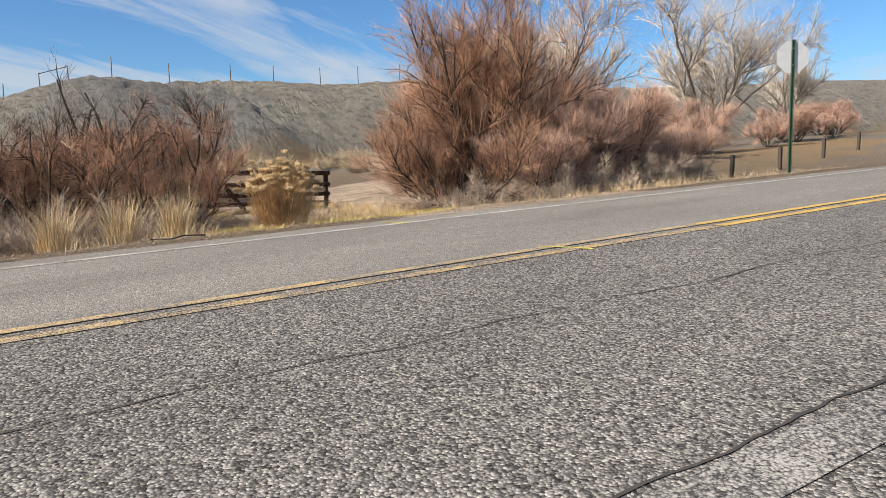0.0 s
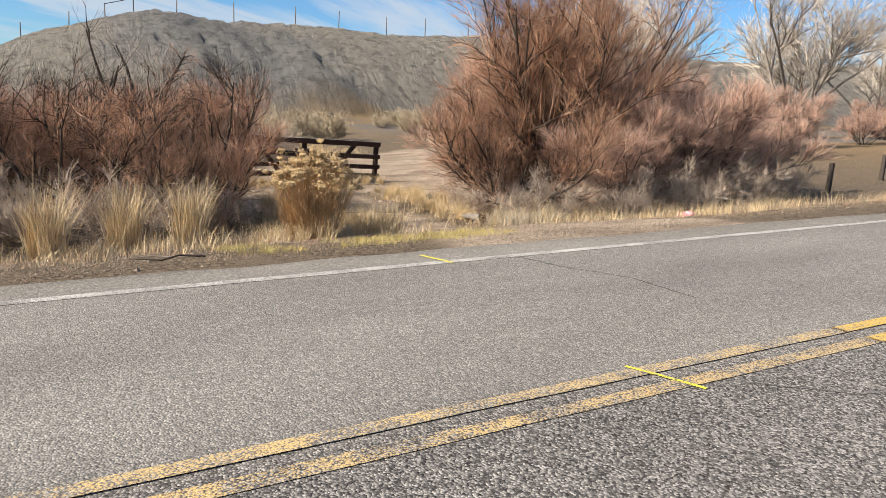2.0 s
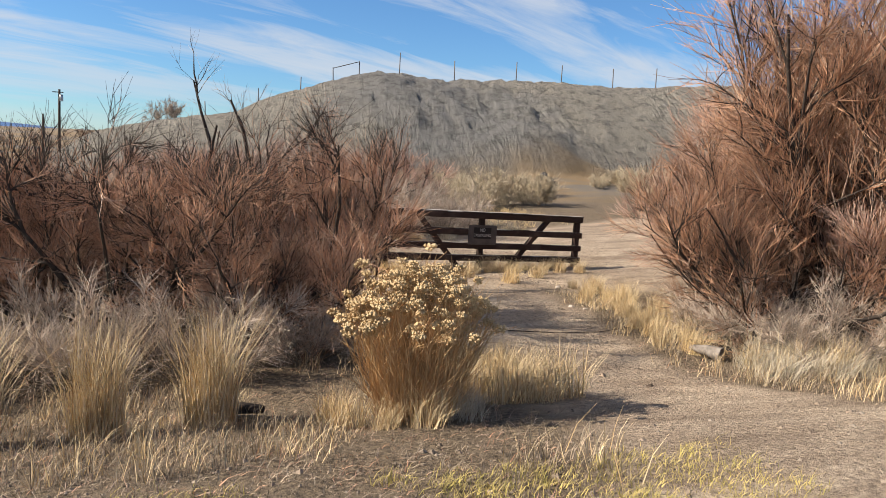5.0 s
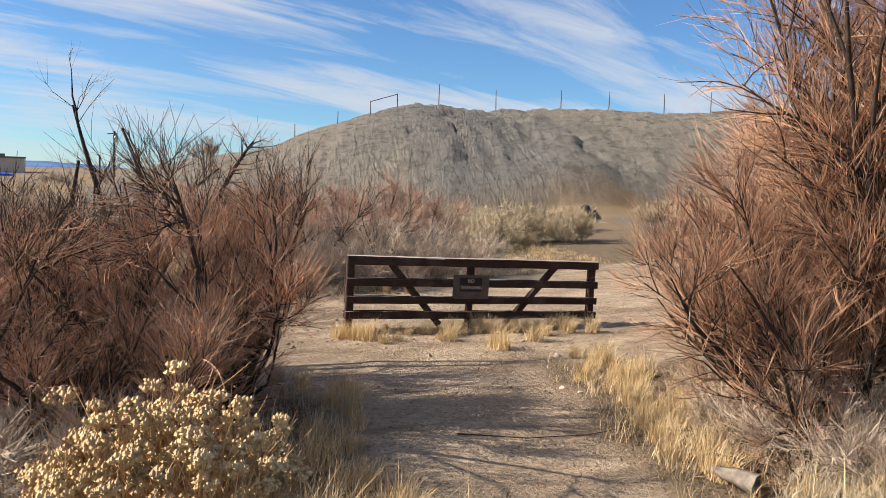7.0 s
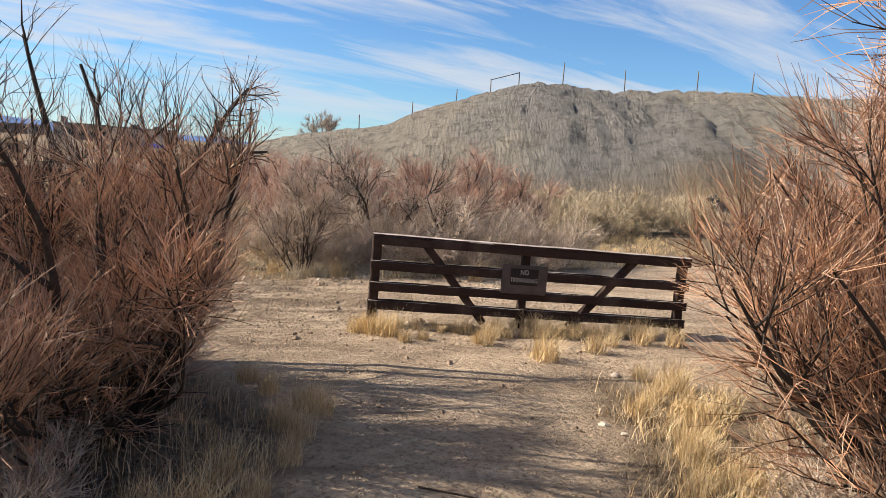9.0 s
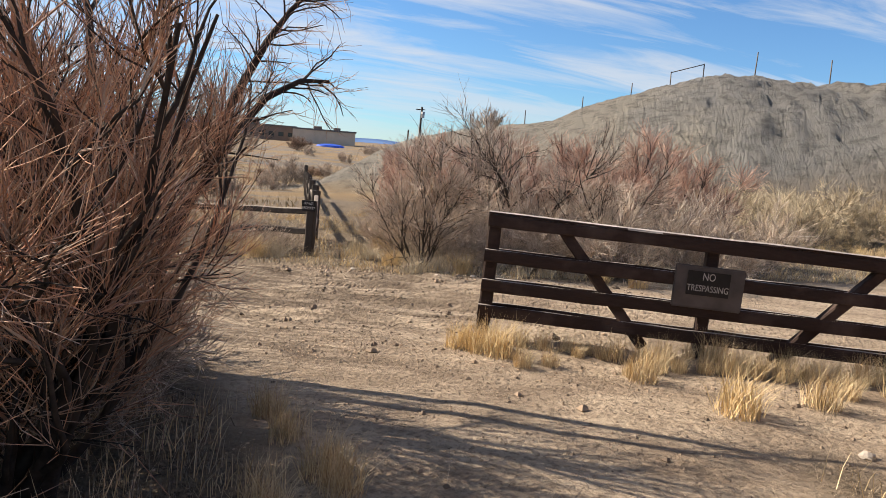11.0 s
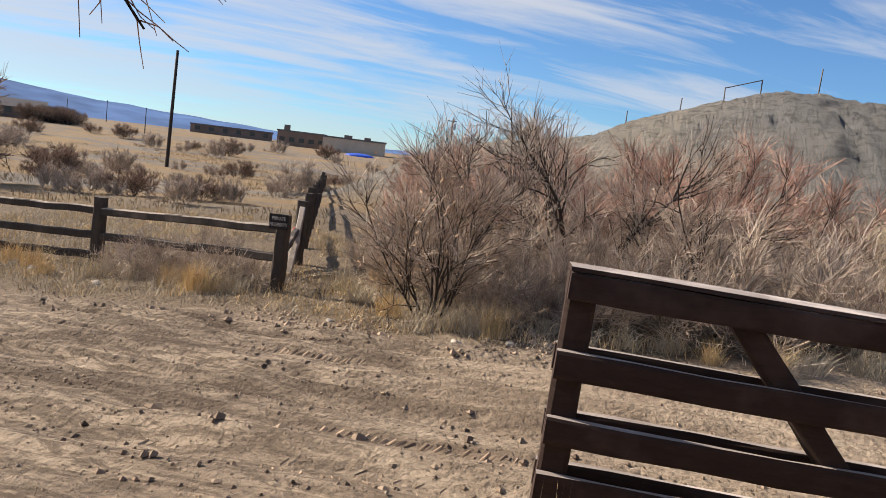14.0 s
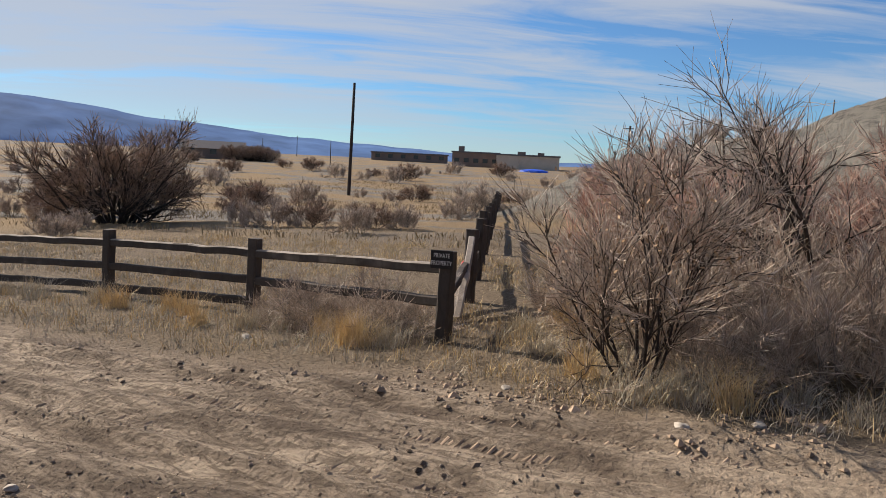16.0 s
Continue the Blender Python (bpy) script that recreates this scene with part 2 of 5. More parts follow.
M_TWIG_SAGE = plant_material("tan_sagebrush_twigs", (0.20, 0.155, 0.10), (0.50, 0.41, 0.28), (0.38, 0.32, 0.23), (0.60, 0.51, 0.37))
M_TWIG_PALE = plant_material("pale_twigs", (0.42, 0.37, 0.31), (0.56, 0.50, 0.43), (0.34, 0.29, 0.24))
M_LEAF = plant_material("dead_leaves", (0.34, 0.22, 0.13), (0.42, 0.29, 0.18), (0.26, 0.16, 0.09))
M_STRAW = plant_material("straw_grass", (0.42, 0.29, 0.14), (0.60, 0.46, 0.27), (0.68, 0.56, 0.37), (0.30, 0.195, 0.09))
M_STRAW_GOLD = plant_material("golden_grass", (0.50, 0.36, 0.18), (0.64, 0.49, 0.28), (0.56, 0.41, 0.21))
M_STRAW_GREY = plant_material("weathered_grass", (0.33, 0.28, 0.21), (0.47, 0.41, 0.31), (0.55, 0.49, 0.38))
M_PLAIN_GRASS = plant_material("plain_grass", (0.22, 0.16, 0.085), (0.32, 0.235, 0.125), (0.26, 0.19, 0.105))
M_LITTER = plant_material("verge_litter", (0.10, 0.075, 0.052), (0.27, 0.205, 0.145), (0.42, 0.345, 0.25), (0.15, 0.11, 0.075))
M_SEDGE = plant_material("yellow_green_grass", (0.36, 0.31, 0.10), (0.48, 0.39, 0.13), (0.40, 0.31, 0.15))
M_RABBIT = plant_material("rabbitbrush_stems", (0.26, 0.145, 0.065), (0.48, 0.31, 0.155), (0.36, 0.215, 0.10), (0.56, 0.42, 0.24))
M_HEADS = plant_material("dried_flower_heads", (0.42, 0.30, 0.155), (0.50, 0.375, 0.215), (0.36, 0.25, 0.125))
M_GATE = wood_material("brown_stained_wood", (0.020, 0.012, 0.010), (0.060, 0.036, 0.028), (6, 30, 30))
M_GATE_TOP = wood_material("pale_wood_top", (0.10, 0.08, 0.07), (0.50, 0.44, 0.40), (3, 25, 25))
M_FENCE = wood_material("weathered_fence_wood", (0.028, 0.022, 0.019), (0.085, 0.068, 0.056), (14, 14, 5))
M_FENCE_PALE = wood_material("split_pale_wood", (0.16, 0.13, 0.11), (0.36, 0.31, 0.26), (14, 14, 5))
M_POLE = plain_material("pole_wood", (0.045, 0.035, 0.03), 0.9, 0.2, vary=0.3)
M_STEEL = plain_material("galvanised_steel", (0.34, 0.35, 0.36), 0.45, 0.5, 0.7)
M_HILL_POST = plain_material("rusty_steel", (0.12, 0.105, 0.095), 0.7, 0.3)
M_POST_GREEN = plain_material("green_painted_steel", (0.035, 0.075, 0.05), 0.55, 0.4)
M_SIGN_BACK = plain_material("bare_aluminium", (0.52, 0.54, 0.57), 0.5, 0.5, 0.3, 0.08)
M_SIGN_BROWN = plain_material("grey_brown_board", (0.095, 0.08, 0.075), 0.7, 0.3)
M_SIGN_BLACK = plain_material("black_plate", (0.016, 0.014, 0.014), 0.6, 0.35)
M_LETTER = plain_material("white_lettering", (0.62, 0.60, 0.58), 0.6, 0.3)
M_LETTER_DIM = plain_material("faded_lettering", (0.42, 0.40, 0.39), 0.6, 0.3)
M_STONE = plant_material("stones", (0.20, 0.155, 0.115), (0.28, 0.22, 0.165), (0.15, 0.115, 0.085), (0.34, 0.285, 0.225), rough=0.9)
M_CLOD = plant_material("dry_dirt_lumps", (0.25, 0.18, 0.125), (0.42, 0.315, 0.22), (0.16, 0.115, 0.08), rough=0.95)
M_CLOD_DARK = plant_material("dark_mud_lumps", (0.10, 0.074, 0.055), (0.20, 0.15, 0.11), (0.30, 0.23, 0.165), rough=0.95)
M_PALE_STONE = plain_material("pale_stone", (0.42, 0.37, 0.31), 0.85, 0.2)
M_PINK = plain_material("pink_plastic", (0.75, 0.30, 0.33), 0.35, 0.5)
M_RED = plain_material("red_ribbon", (0.65, 0.06, 0.05), 0.5, 0.4)
M_WALL_TAN = plain_material("tan_wall", (0.50, 0.41, 0.33), 0.9, 0.1, vary=0.12, scale=0.3)
M_WALL_DARK = plain_material("dark_brown_wall", (0.20, 0.15, 0.125), 0.9, 0.1, vary=0.12, scale=0.3)
M_ROOF = plain_material("dark_roof", (0.14, 0.13, 0.13), 0.9, 0.1)
M_TARP = plain_material("blue_tarpaulin", (0.03, 0.10, 0.55), 0.5, 0.3)
M_WINDOW = plain_material("dark_window", (0.02, 0.022, 0.028), 0.15, 0.5)
# the blue of distant haze is put into the mesa's base colour
M_MESA_HAZE = plain_material("haze_blue_mesa", (0.085, 0.155, 0.31), 0.95, 0.05, vary=0.28, scale=0.004)


# ---- shapes ----
def lattice(seed, n=257):
    return np.random.RandomState(seed).rand(n, n)


GRIDS = [lattice(s) for s in range(6)]


def value_noise(x, y, k=0):
    g = GRIDS[k % 6]
    x, y = np.asarray(x, float) + 1000, np.asarray(y, float) + 1000
    i, j = np.floor(x).astype(int), np.floor(y).astype(int)
    a, b = x - i, y - j
    a, b = a * a * (3 - 2 * a), b * b * (3 - 2 * b)
    i0, j0, i1, j1 = i % 256, j % 256, (i + 1) % 256, (j + 1) % 256
    return (g[i0, j0] * (1 - a) + g[i1, j0] * a) * (1 - b) + (g[i0, j1] * (1 - a) + g[i1, j1] * a) * b


def fbm(x, y, octaves=4, k=0):
    s, w, tot = 0.0, 1.0, 0.0
    for o in range(octaves):
        s, tot = s + w * value_noise(x * 2 ** o, y * 2 ** o, k + o), tot + w
        w *= 0.5
    return s / tot


def smooth(a, b, v):
    s = np.clip((v - a) / (b - a), 0, 1)
    return s * s * (3 - 2 * s)


def across(x, y):
    """Metres from the road's centre line, positive on the gate's side."""
    return y - 4.05 + 0.038 * x


def road_height(x, y):
    v = across(x, y)
    return 0.745 + 0.026 * np.clip(x, -30, 45) - 0.014 * np.clip(np.abs(v), 0, 6)


CREST_X = (-60, -20, -12, -9, -6.8, -4.8, -2.2, 3, 5, 7.6, 10.9, 13.6, 16, 18, 26, 35, 44, 70, 130, 260)
CREST_Z = (0, 0, 0.0, 1.2, 3.3, 4.0, 4.4, 5.0, 6.0, 6.8, 7.9, 8.45, 8.4, 7.9, 7.85, 7.4, 7.6, 7.5, 9.5, 12)


def track_amount(x, y):
    """1 on the bare dirt: the short path off the road, and the dirt road past the gate."""
    w = 0.5 * (fbm(x * 0.8, y * 0.8, 3, 1) - 0.5)
    mid = np.interp(y, (7, 9, 12, 15, 18, 20), (7.6, 7.4, 7.2, 7.1, 6.3, 5.5))
    half = np.interp(y, (7, 9, 12, 15, 17, 19, 20), (2.6, 1.7, 1.05, 1.35, 2.2, 4.0, 4.0))
    path = smooth(0.25, -0.35, np.abs(x - mid) - half + w) * smooth(6.8, 7.4, y) * smooth(20.6, 19.6, y)
    low = np.interp(x, (-60, -12, -4, 1, 4.5, 7, 10, 14, 40), (10, 15, 17.6, 18.4, 17.2, 17.0, 16.6, 17, 18))
    high = np.interp(x, (-60, -12, -4, 1, 3.5, 6, 10, 16, 40), (16, 19.8, 22.0, 21.9, 22.2, 22.0, 25, 28, 30))
    lane = smooth(-0.4, 0.3, y - low + w) * smooth(-0.4, 0.3, high - y + w)
    return np.maximum(path, lane * smooth(30, 15, x))


def ground_height(x, y):
    x, y = np.asarray(x, float), np.asarray(y, float)
    v = across(x, y)
    r = np.hypot(x - 4, y - 18)
    plain = np.where(x < 6.4, -0.12 + 0.05 * x, 0.2) + 0.055 * np.clip(x - 11, 0, 40)
    plain = np.maximum(plain, -1.25 + 0.1 * plain)
    plain = plain + 0.031 * np.clip(r - 90, 0, 210) + 0.0085 * np.clip(r - 300, 0, 3500)
    plain = plain + smooth(35, 90, r) * 1.1 * (fbm(x * 0.045, y * 0.045, 4, 2) - 0.5)
    road = road_height(x, y)
    side = np.where(v > 0, smooth(3.9, 8.6, v), smooth(5.0, 14, -v) * 0.6)
    z = road * (1 - side) + plain * side - 0.05 * smooth(4.6, 3.4, np.abs(v + 0.6))
    # hill
    crest = np.interp(x, CREST_X, CREST_Z)
    toe = 45 + 2.5 * (fbm(x * 0.15, y * 0 + 3, 3, 3) - 0.5) + 3.0 * smooth(2, -10, x)
    s = np.clip((y - toe) / (66 - toe), 0, 1.0)
    prof = np.where(s < 1, np.sin(np.clip(s, 0, 1) ** 0.85 * math.pi / 2), 1.0)
    back = smooth(150, 74, y)
    fan = 1.2 * np.exp(-((x - 20) / 4.0) ** 2 - ((y - 47) / 3.5) ** 2)
    hill = (crest - 0.4) * prof * np.where(y > 66, 0.25 + 0.75 * back, 1.0) + fan
    warp = 1.1 * fbm(x * 0.3, y * 0.3, 3, 4)
    gully = np.abs(fbm(x * 0.55 + warp, y * 0.07 + warp * 0.3, 4, 5) - 0.5) * 2
    rough = np.abs(fbm(x * 1.5 + warp, y * 0.45, 4, 2) - 0.5) * 2
    body = smooth(0.02, 0.3, s) * smooth(1.0, 0.75, s)
    hill = hill - body * (0.32 * smooth(0.22, 0.0, gully) * smooth(10, 15, x) + 0.22 * smooth(0.3, 0.0, rough) * (0.2 + 0.8 * smooth(9, 15, x))) * np.clip(crest / 8, 0, 1) + 0.2 * body + 0.35 * smooth(0.0, 0.15, s) * (fbm(x * 1.1, y * 1.1, 3, 1) - 0.5)
    z = z + np.maximum(hill, 0) * smooth(-14, -8, x)
    # unevenness, lumps beside the track, wheel ruts
    near = smooth(60, 25, r) * smooth(3.9, 5.0, v)
    t = track_amount(x, y)
    z = z + near * (0.10 * (fbm(x * 0.55, y * 0.55, 4, 1) - 0.5) + (0.05 - 0.03 * t) * (fbm(x * 3.1, y * 3.1, 3, 3) - 0.5))
    for y0, depth, wide in ((20.45, 0.06, 0.2), (19.0, 0.05, 0.22), (21.5, 0.06, 0.16), (20.0, 0.04, 0.14), (19.5, 0.03, 0.1), (21.0, 0.035, 0.1)):
        line = y0 + 0.10 * np.abs(x - 3.0) ** 1.25 * np.where(x < 3, -0.28, 0.12) + 0.15 * (fbm(x * 0.4, x * 0 + y0, 2, 2) - 0.5)
        d = np.abs(y - line)
        z = z + t * smooth(14, 9, x) * (-depth * smooth(wide, 0.02, d) + 0.6 * depth * np.exp(-((d - wide - 0.06) / 0.06) ** 2))
    churn = np.exp(-((x - 4.3) / 1.6) ** 2 - ((y - 22.0) / 0.55) ** 2)
    z = z + 0.11 * churn * (fbm(x * 4, y * 4, 3, 5) - 0.45)
    return z


def gz(x, y):
    return float(ground_height(np.array([x]), np.array([y]))[0])


def mesh_of(name, verts, faces, material, shade=False):
    """A mesh from arrays: verts (n, 3) and faces (m, 3 or 4), or a list of such."""
    me = bpy.data.meshes.new(name)
    blocks = faces if isinstance(faces, list) else [faces]
    verts = np.asarray(verts, np.float32)
    me.vertices.add(len(verts))
    me.vertices.foreach_set("co", verts.ravel())
    flat = np.concatenate([np.asarray(f, np.int32).ravel() for f in blocks])
    sizes = np.concatenate([np.full(len(f), f.shape[1], np.int32) for f in blocks])
    me.loops.add(len(flat))
    me.loops.foreach_set("vertex_index", flat)
    me.polygons.add(len(sizes))
    me.polygons.foreach_set("loop_start", np.concatenate([[0], np.cumsum(sizes)[:-1]]).astype(np.int32))
    me.polygons.foreach_set("use_smooth", np.full(len(sizes), shade))
    me.materials.append(material)
    me.update(calc_edges=True)
    return me


def part(name, me, parent=None, label="", kind=""):
    ob = new(name, me)
    if parent:
        ob.parent = parent
    return tagged(ob, label, kind=kind)


def thing(name, at, label, category, group="", turn=0.0):
    e = new(name)
    e.matrix_basis = pose(*at, 0, 0, turn)
    return tagged(e, label, category, group)


def tubes(lines, r0, r1, sides=3):
    """Tapered tubes round polylines (n, k, 3); r0, r1: radii at the two ends, one for each."""
    n, k, _ = lines.shape
    tan = np.gradient(lines, axis=1)
    tan /= np.linalg.norm(tan, axis=2, keepdims=True) + 1e-9
    ref = np.where(np.abs(tan[:, :1, 2:3]) > 0.9, np.array([[[1.0, 0, 0]]]), np.array([[[0, 0, 1.0]]]))
    a = np.cross(tan, np.broadcast_to(ref, tan.shape))
    a /= np.linalg.norm(a, axis=2, keepdims=True) + 1e-9
    b = np.cross(tan, a)
    s = np.linspace(0, 1, k)[None, :, None]
    rad = np.asarray(r0).reshape(-1, 1, 1) * (1 - s) + np.asarray(r1).reshape(-1, 1, 1) * s
    rad = np.broadcast_to(rad, (n, k, 1))
    rings = [lines + rad * (math.cos(t) * a + math.sin(t) * b) for t in np.arange(sides) * 2 * math.pi / sides]
    v = np.stack(rings, 2).reshape(-1, 3)
    base = (np.arange(n)[:, None, None] * k + np.arange(k - 1)[None, :, None]) * sides
    i, j = np.arange(sides)[None, None, :], (np.arange(sides)[None, None, :] + 1) % sides
    f = np.stack([base + i, base + j, base + sides + j, base + sides + i], -1).reshape(-1, 4)
    return v, f


def joined(pieces):
    vs, fs, off = [], [], 0
    for v, f in pieces:
        vs.append(v), fs.append(f + off)
        off += len(v)
    return np.concatenate(vs), fs


def unit(v):
    return v / (np.linalg.norm(v, axis=-1, keepdims=True) + 1e-9)


def run(rng, start, way, length, k, wobble, lift):
    """Polylines from start along way that wander and bend towards the light."""
    n = len(start)
    pts, d, p = [start], way, start
    step = (length / (k - 1))[:, None]
    for _ in range(k - 1):
        d = unit(d + wobble * rng.normal(size=(n, 3)) + np.array([0, 0, lift]))
        p = p + d * step
        pts.append(p)
    return np.stack(pts, 1)


def sprout(rng, lines, count, lo, hi, angle, up=0.0):
    """Starts and directions of side shoots on polylines."""
    n, k, _ = lines.shape
    which = np.repeat(np.arange(n), count)
    t = rng.uniform(lo, hi, len(which)) * (k - 1)
    i = np.minimum(t.astype(int), k - 2)
    f = (t - i)[:, None]
    a, b = lines[which, i], lines[which, i + 1]
    side = unit(np.cross(unit(b - a), rng.normal(size=(len(which), 3))))
    ang = np.radians(rng.normal(angle, angle * 0.3, len(which)))[:, None]
    way = unit(unit(b - a) * np.cos(ang) + side * np.sin(ang) + np.array([0, 0, up]))
    return which, a + (b - a) * f, way, t / (k - 1)


def bush_meshes(seed, stems, height, splay, wood, twig, counts=(8, 7, 7), foot=0.3, thick=0.035, fine=0.0026, twig_len=0.32,
                lean=(0, 0), low=0.2, lift=0.05, wob=0.15, keep=None, whole=False, dark=0.6, plume=30, bare_top=9.0):
    """Meshes of the limbs (one for each stem, or one whole) and of the twigs of a bare shrub whose foot is at the origin.
    keep: tells which places a branch may reach."""
    rng = np.random.RandomState(seed)
    az = rng.uniform(0, 2 * math.pi, stems)
    tilt = np.radians(splay) * np.sqrt(rng.uniform(0.02, 1, stems))
    start = np.stack([foot * np.cos(az) * rng.uniform(0, 1, stems), foot * np.sin(az) * rng.uniform(0, 1, stems), np.full(stems, -0.06)], 1)
    way = unit(np.stack([np.sin(tilt) * np.cos(az) + lean[0], np.sin(tilt) * np.sin(az) + lean[1], np.cos(tilt)], 1))
    length = height * rng.uniform(0.62, 1.08, stems)

    def free(lines):
        if keep is None:
            return np.ones(len(lines), bool)
        return keep(lines.reshape(-1, 3)).reshape(lines.shape[:2]).all(1)
    l0 = run(rng, start, way, length, 8, wob * 0.8, lift)
    r_of = thick * (height / 2.5) ** 0.7 * rng.uniform(0.6, 1.15, stems)
    ok = free(l0)
    l0, r_of = l0[ok], r_of[ok]
    w1, s1, d1, t1 = sprout(rng, l0, counts[0], low, 0.95, 36, 0.12)
    l1 = run(rng, s1, d1, height * 0.46 * (1.05 - 0.65 * t1) * rng.uniform(0.5, 1.1, len(w1)), 6, wob, lift)
    ok = free(l1)
    l1, w1, t1 = l1[ok], w1[ok], t1[ok]
    w2, s2, d2, t2 = sprout(rng, l1, counts[1], 0.12, 1.0, 38, 0.15)
    l2 = run(rng, s2, d2, height * 0.19 * (1.1 - 0.5 * t2) * rng.uniform(0.5, 1.2, len(w2)), 4, wob, lift)
    ok = free(l2)
    l2, w2 = l2[ok], w2[ok]
    w3, s3, d3, t3 = sprout(rng, l2, counts[2], 0.1, 1.0, plume, 0.1)
    l3 = run(rng, s3, d3, twig_len * rng.uniform(0.45, 1.3, len(w3)), 3, wob * 0.55, lift)
    # high up, dead shoots stay dark and few
    top = l3[:, 0, 2] > bare_top * height * (0.85 + 0.3 * rng.uniform(size=len(l3)))
    ok = free(l3) & (~top | (rng.uniform(size=len(l3)) < 0.45))
    l3, top = l3[ok], top[ok]
    ra = r_of[w1] * (0.62 - 0.42 * t1)
    rb = np.clip(ra[w2] * 0.45, fine * 1.2, fine * 2.6)
    limbs = []
    if not whole:
        for k in range(len(l0)):
            v, f = tubes(l0[k:k + 1], r_of[k:k + 1], r_of[k:k + 1] * 0.16, 6)
            limbs.append(mesh_of("limb", v, f, wood, True))
    pieces = [tubes(l1, ra, np.maximum(ra * 0.25, fine), 4)]
    if whole:
        pieces.append(tubes(l0, r_of, r_of * 0.16, 5))
    inner = rng.uniform(size=len(l2)) < dark
    pieces.append(tubes(l2[inner], rb[inner], np.full(inner.sum(), fine), 3))
    if top.any():
        pieces.append(tubes(l3[top], np.full(top.sum(), fine), np.full(top.sum(), fine * 0.5), 3))
        l3 = l3[~top]
    v, f = joined(pieces)
    frame_mesh = mesh_of("branchwork", v, f, wood, True)
    v, f = joined([tubes(l2[~inner], rb[~inner], np.full((~inner).sum(), fine), 3), tubes(l3, np.full(len(l3), fine), np.full(len(l3), fine * 0.5), 3)])
    return limbs, frame_mesh, mesh_of("crown", v, f, twig)


def shrub(name, x, y, label, category, meshes, group="", turn=0.0, size=1.0, leaves=None):
    e = thing(name, (x, y, gz(x, y)), label, category, group, turn)
    e.scale = (size, size, size)
    for me in meshes[0]:
        part("limb", me, e)
    part("branchwork", meshes[1], e, kind="stuff")
    part("crown", meshes[2], e, kind="stuff")
    if leaves:
        part("dead_leaves", leaves, e)
    return e


def blades(rng, roots, height, lean, width, droop=0.5):
    """Tapered bent blades from roots (n, 3)."""
    n = len(roots)
    az = rng.uniform(0, 2 * math.pi, n)
    out = np.stack([np.cos(az), np.sin(az), np.zeros(n)], 1)
    h = (np.asarray(height) * rng.uniform(0.5, 1.15, n))[:, None]
    ln = (np.asarray(lean) * np.abs(rng.normal(0.7, 0.5, n)))[:, None]
    up = np.array([[0, 0, 1.0]])
    p1 = roots + up * h * 0.5 + out * ln * h * 0.3
    p2 = roots + up * h * (1 - 0.25 * np.minimum(ln, 2) * droop) + out * ln * h
    side = np.stack([-np.sin(az + 0.8), np.cos(az + 0.8), np.zeros(n)], 1) * (np.asarray(width) * rng.uniform(0.6, 1.3, n))[:, None]
    v = np.stack([roots - side, roots + side, p1 - side * 0.7, p1 + side * 0.7, p2], 1).reshape(-1, 3)
    i = np.arange(n)[:, None] * 5
    return v, [np.concatenate([i, i + 1, i + 3, i + 2], 1), np.concatenate([i + 2, i + 3, i + 4], 1)]


def tuft_mesh(name, seed, count, radius, height, lean, width, material):
    rng = np.random.RandomState(seed)
    az, r = rng.uniform(0, 2 * math.pi, count), radius * np.sqrt(rng.uniform(0, 1, count))
    roots = np.stack([r * np.cos(az), r * np.sin(az), np.full(count, -0.03)], 1)
    v, f = blades(rng, roots, np.full(count, height), np.full(count, lean), np.full(count, width))
    return mesh_of(name, v, f, material)


def box(bm, lo, hi, m=None):
    vs = [bm.verts.new(Vector((x, y, z))) for x in (lo[0], hi[0]) for y in (lo[1], hi[1]) for z in (lo[2], hi[2])]
    for q in ((0, 1, 3, 2), (4, 6, 7, 5), (0, 4, 5, 1), (2, 3, 7, 6), (0, 2, 6, 4), (1, 5, 7, 3)):
        bm.faces.new([vs[i] for i in q])
    if m is not None:
        bmesh.ops.transform(bm, matrix=m, verts=vs)
    return vs


def done(name, bm, material, bevel=0.0, shade=False):
    if bevel:
        bmesh.ops.bevel(bm, geom=bm.edges[:], offset=bevel, segments=2, affect="EDGES", clamp_overlap=True)
    bmesh.ops.recalc_face_normals(bm, faces=bm.faces[:])
    me = bpy.data.meshes.new(name)
    bm.to_mesh(me)
    bm.free()
    me.materials.append(material)
    for p in me.polygons:
        p.use_smooth = shade
    return me


def beam_mesh(name, p0, p1, wide, tall, material, seed=0, jag=0.012, steps=9):
    """A rough-sawn or split beam between two points, a little crooked."""
    rng = random.Random(seed)
    p0, p1 = Vector(p0), Vector(p1)
    d = (p1 - p0).normalized()
    up = Vector((0, 0, 1)) if abs(d.z) < 0.9 else Vector((0, 1, 0))
    s = d.cross(up).normalized()
    u = s.cross(d).normalized()
    bm = bmesh.new()
    rings = []
    for i in range(steps + 1):
        t = i / steps
        c = p0.lerp(p1, t) + s * rng.uniform(-jag, jag) + u * rng.uniform(-jag, jag)
        ring = []
        for a, b in ((-0.5, -0.36), (-0.36, -0.5), (0.36, -0.5), (0.5, -0.36), (0.5, 0.36), (0.36, 0.5), (-0.36, 0.5), (-0.5, 0.36)):
            ring.append(bm.verts.new(c + s * a * wide * rng.uniform(0.93, 1.07) + u * b * tall * rng.uniform(0.93, 1.07)))
        rings.append(ring)
    for a, b in zip(rings, rings[1:]):
        for i in range(8):
            bm.faces.new((a[i], a[(i + 1) % 8], b[(i + 1) % 8], b[i]))
    bm.faces.new(rings[0][::-1]), bm.faces.new(rings[-1])
    return done(name, bm, material)


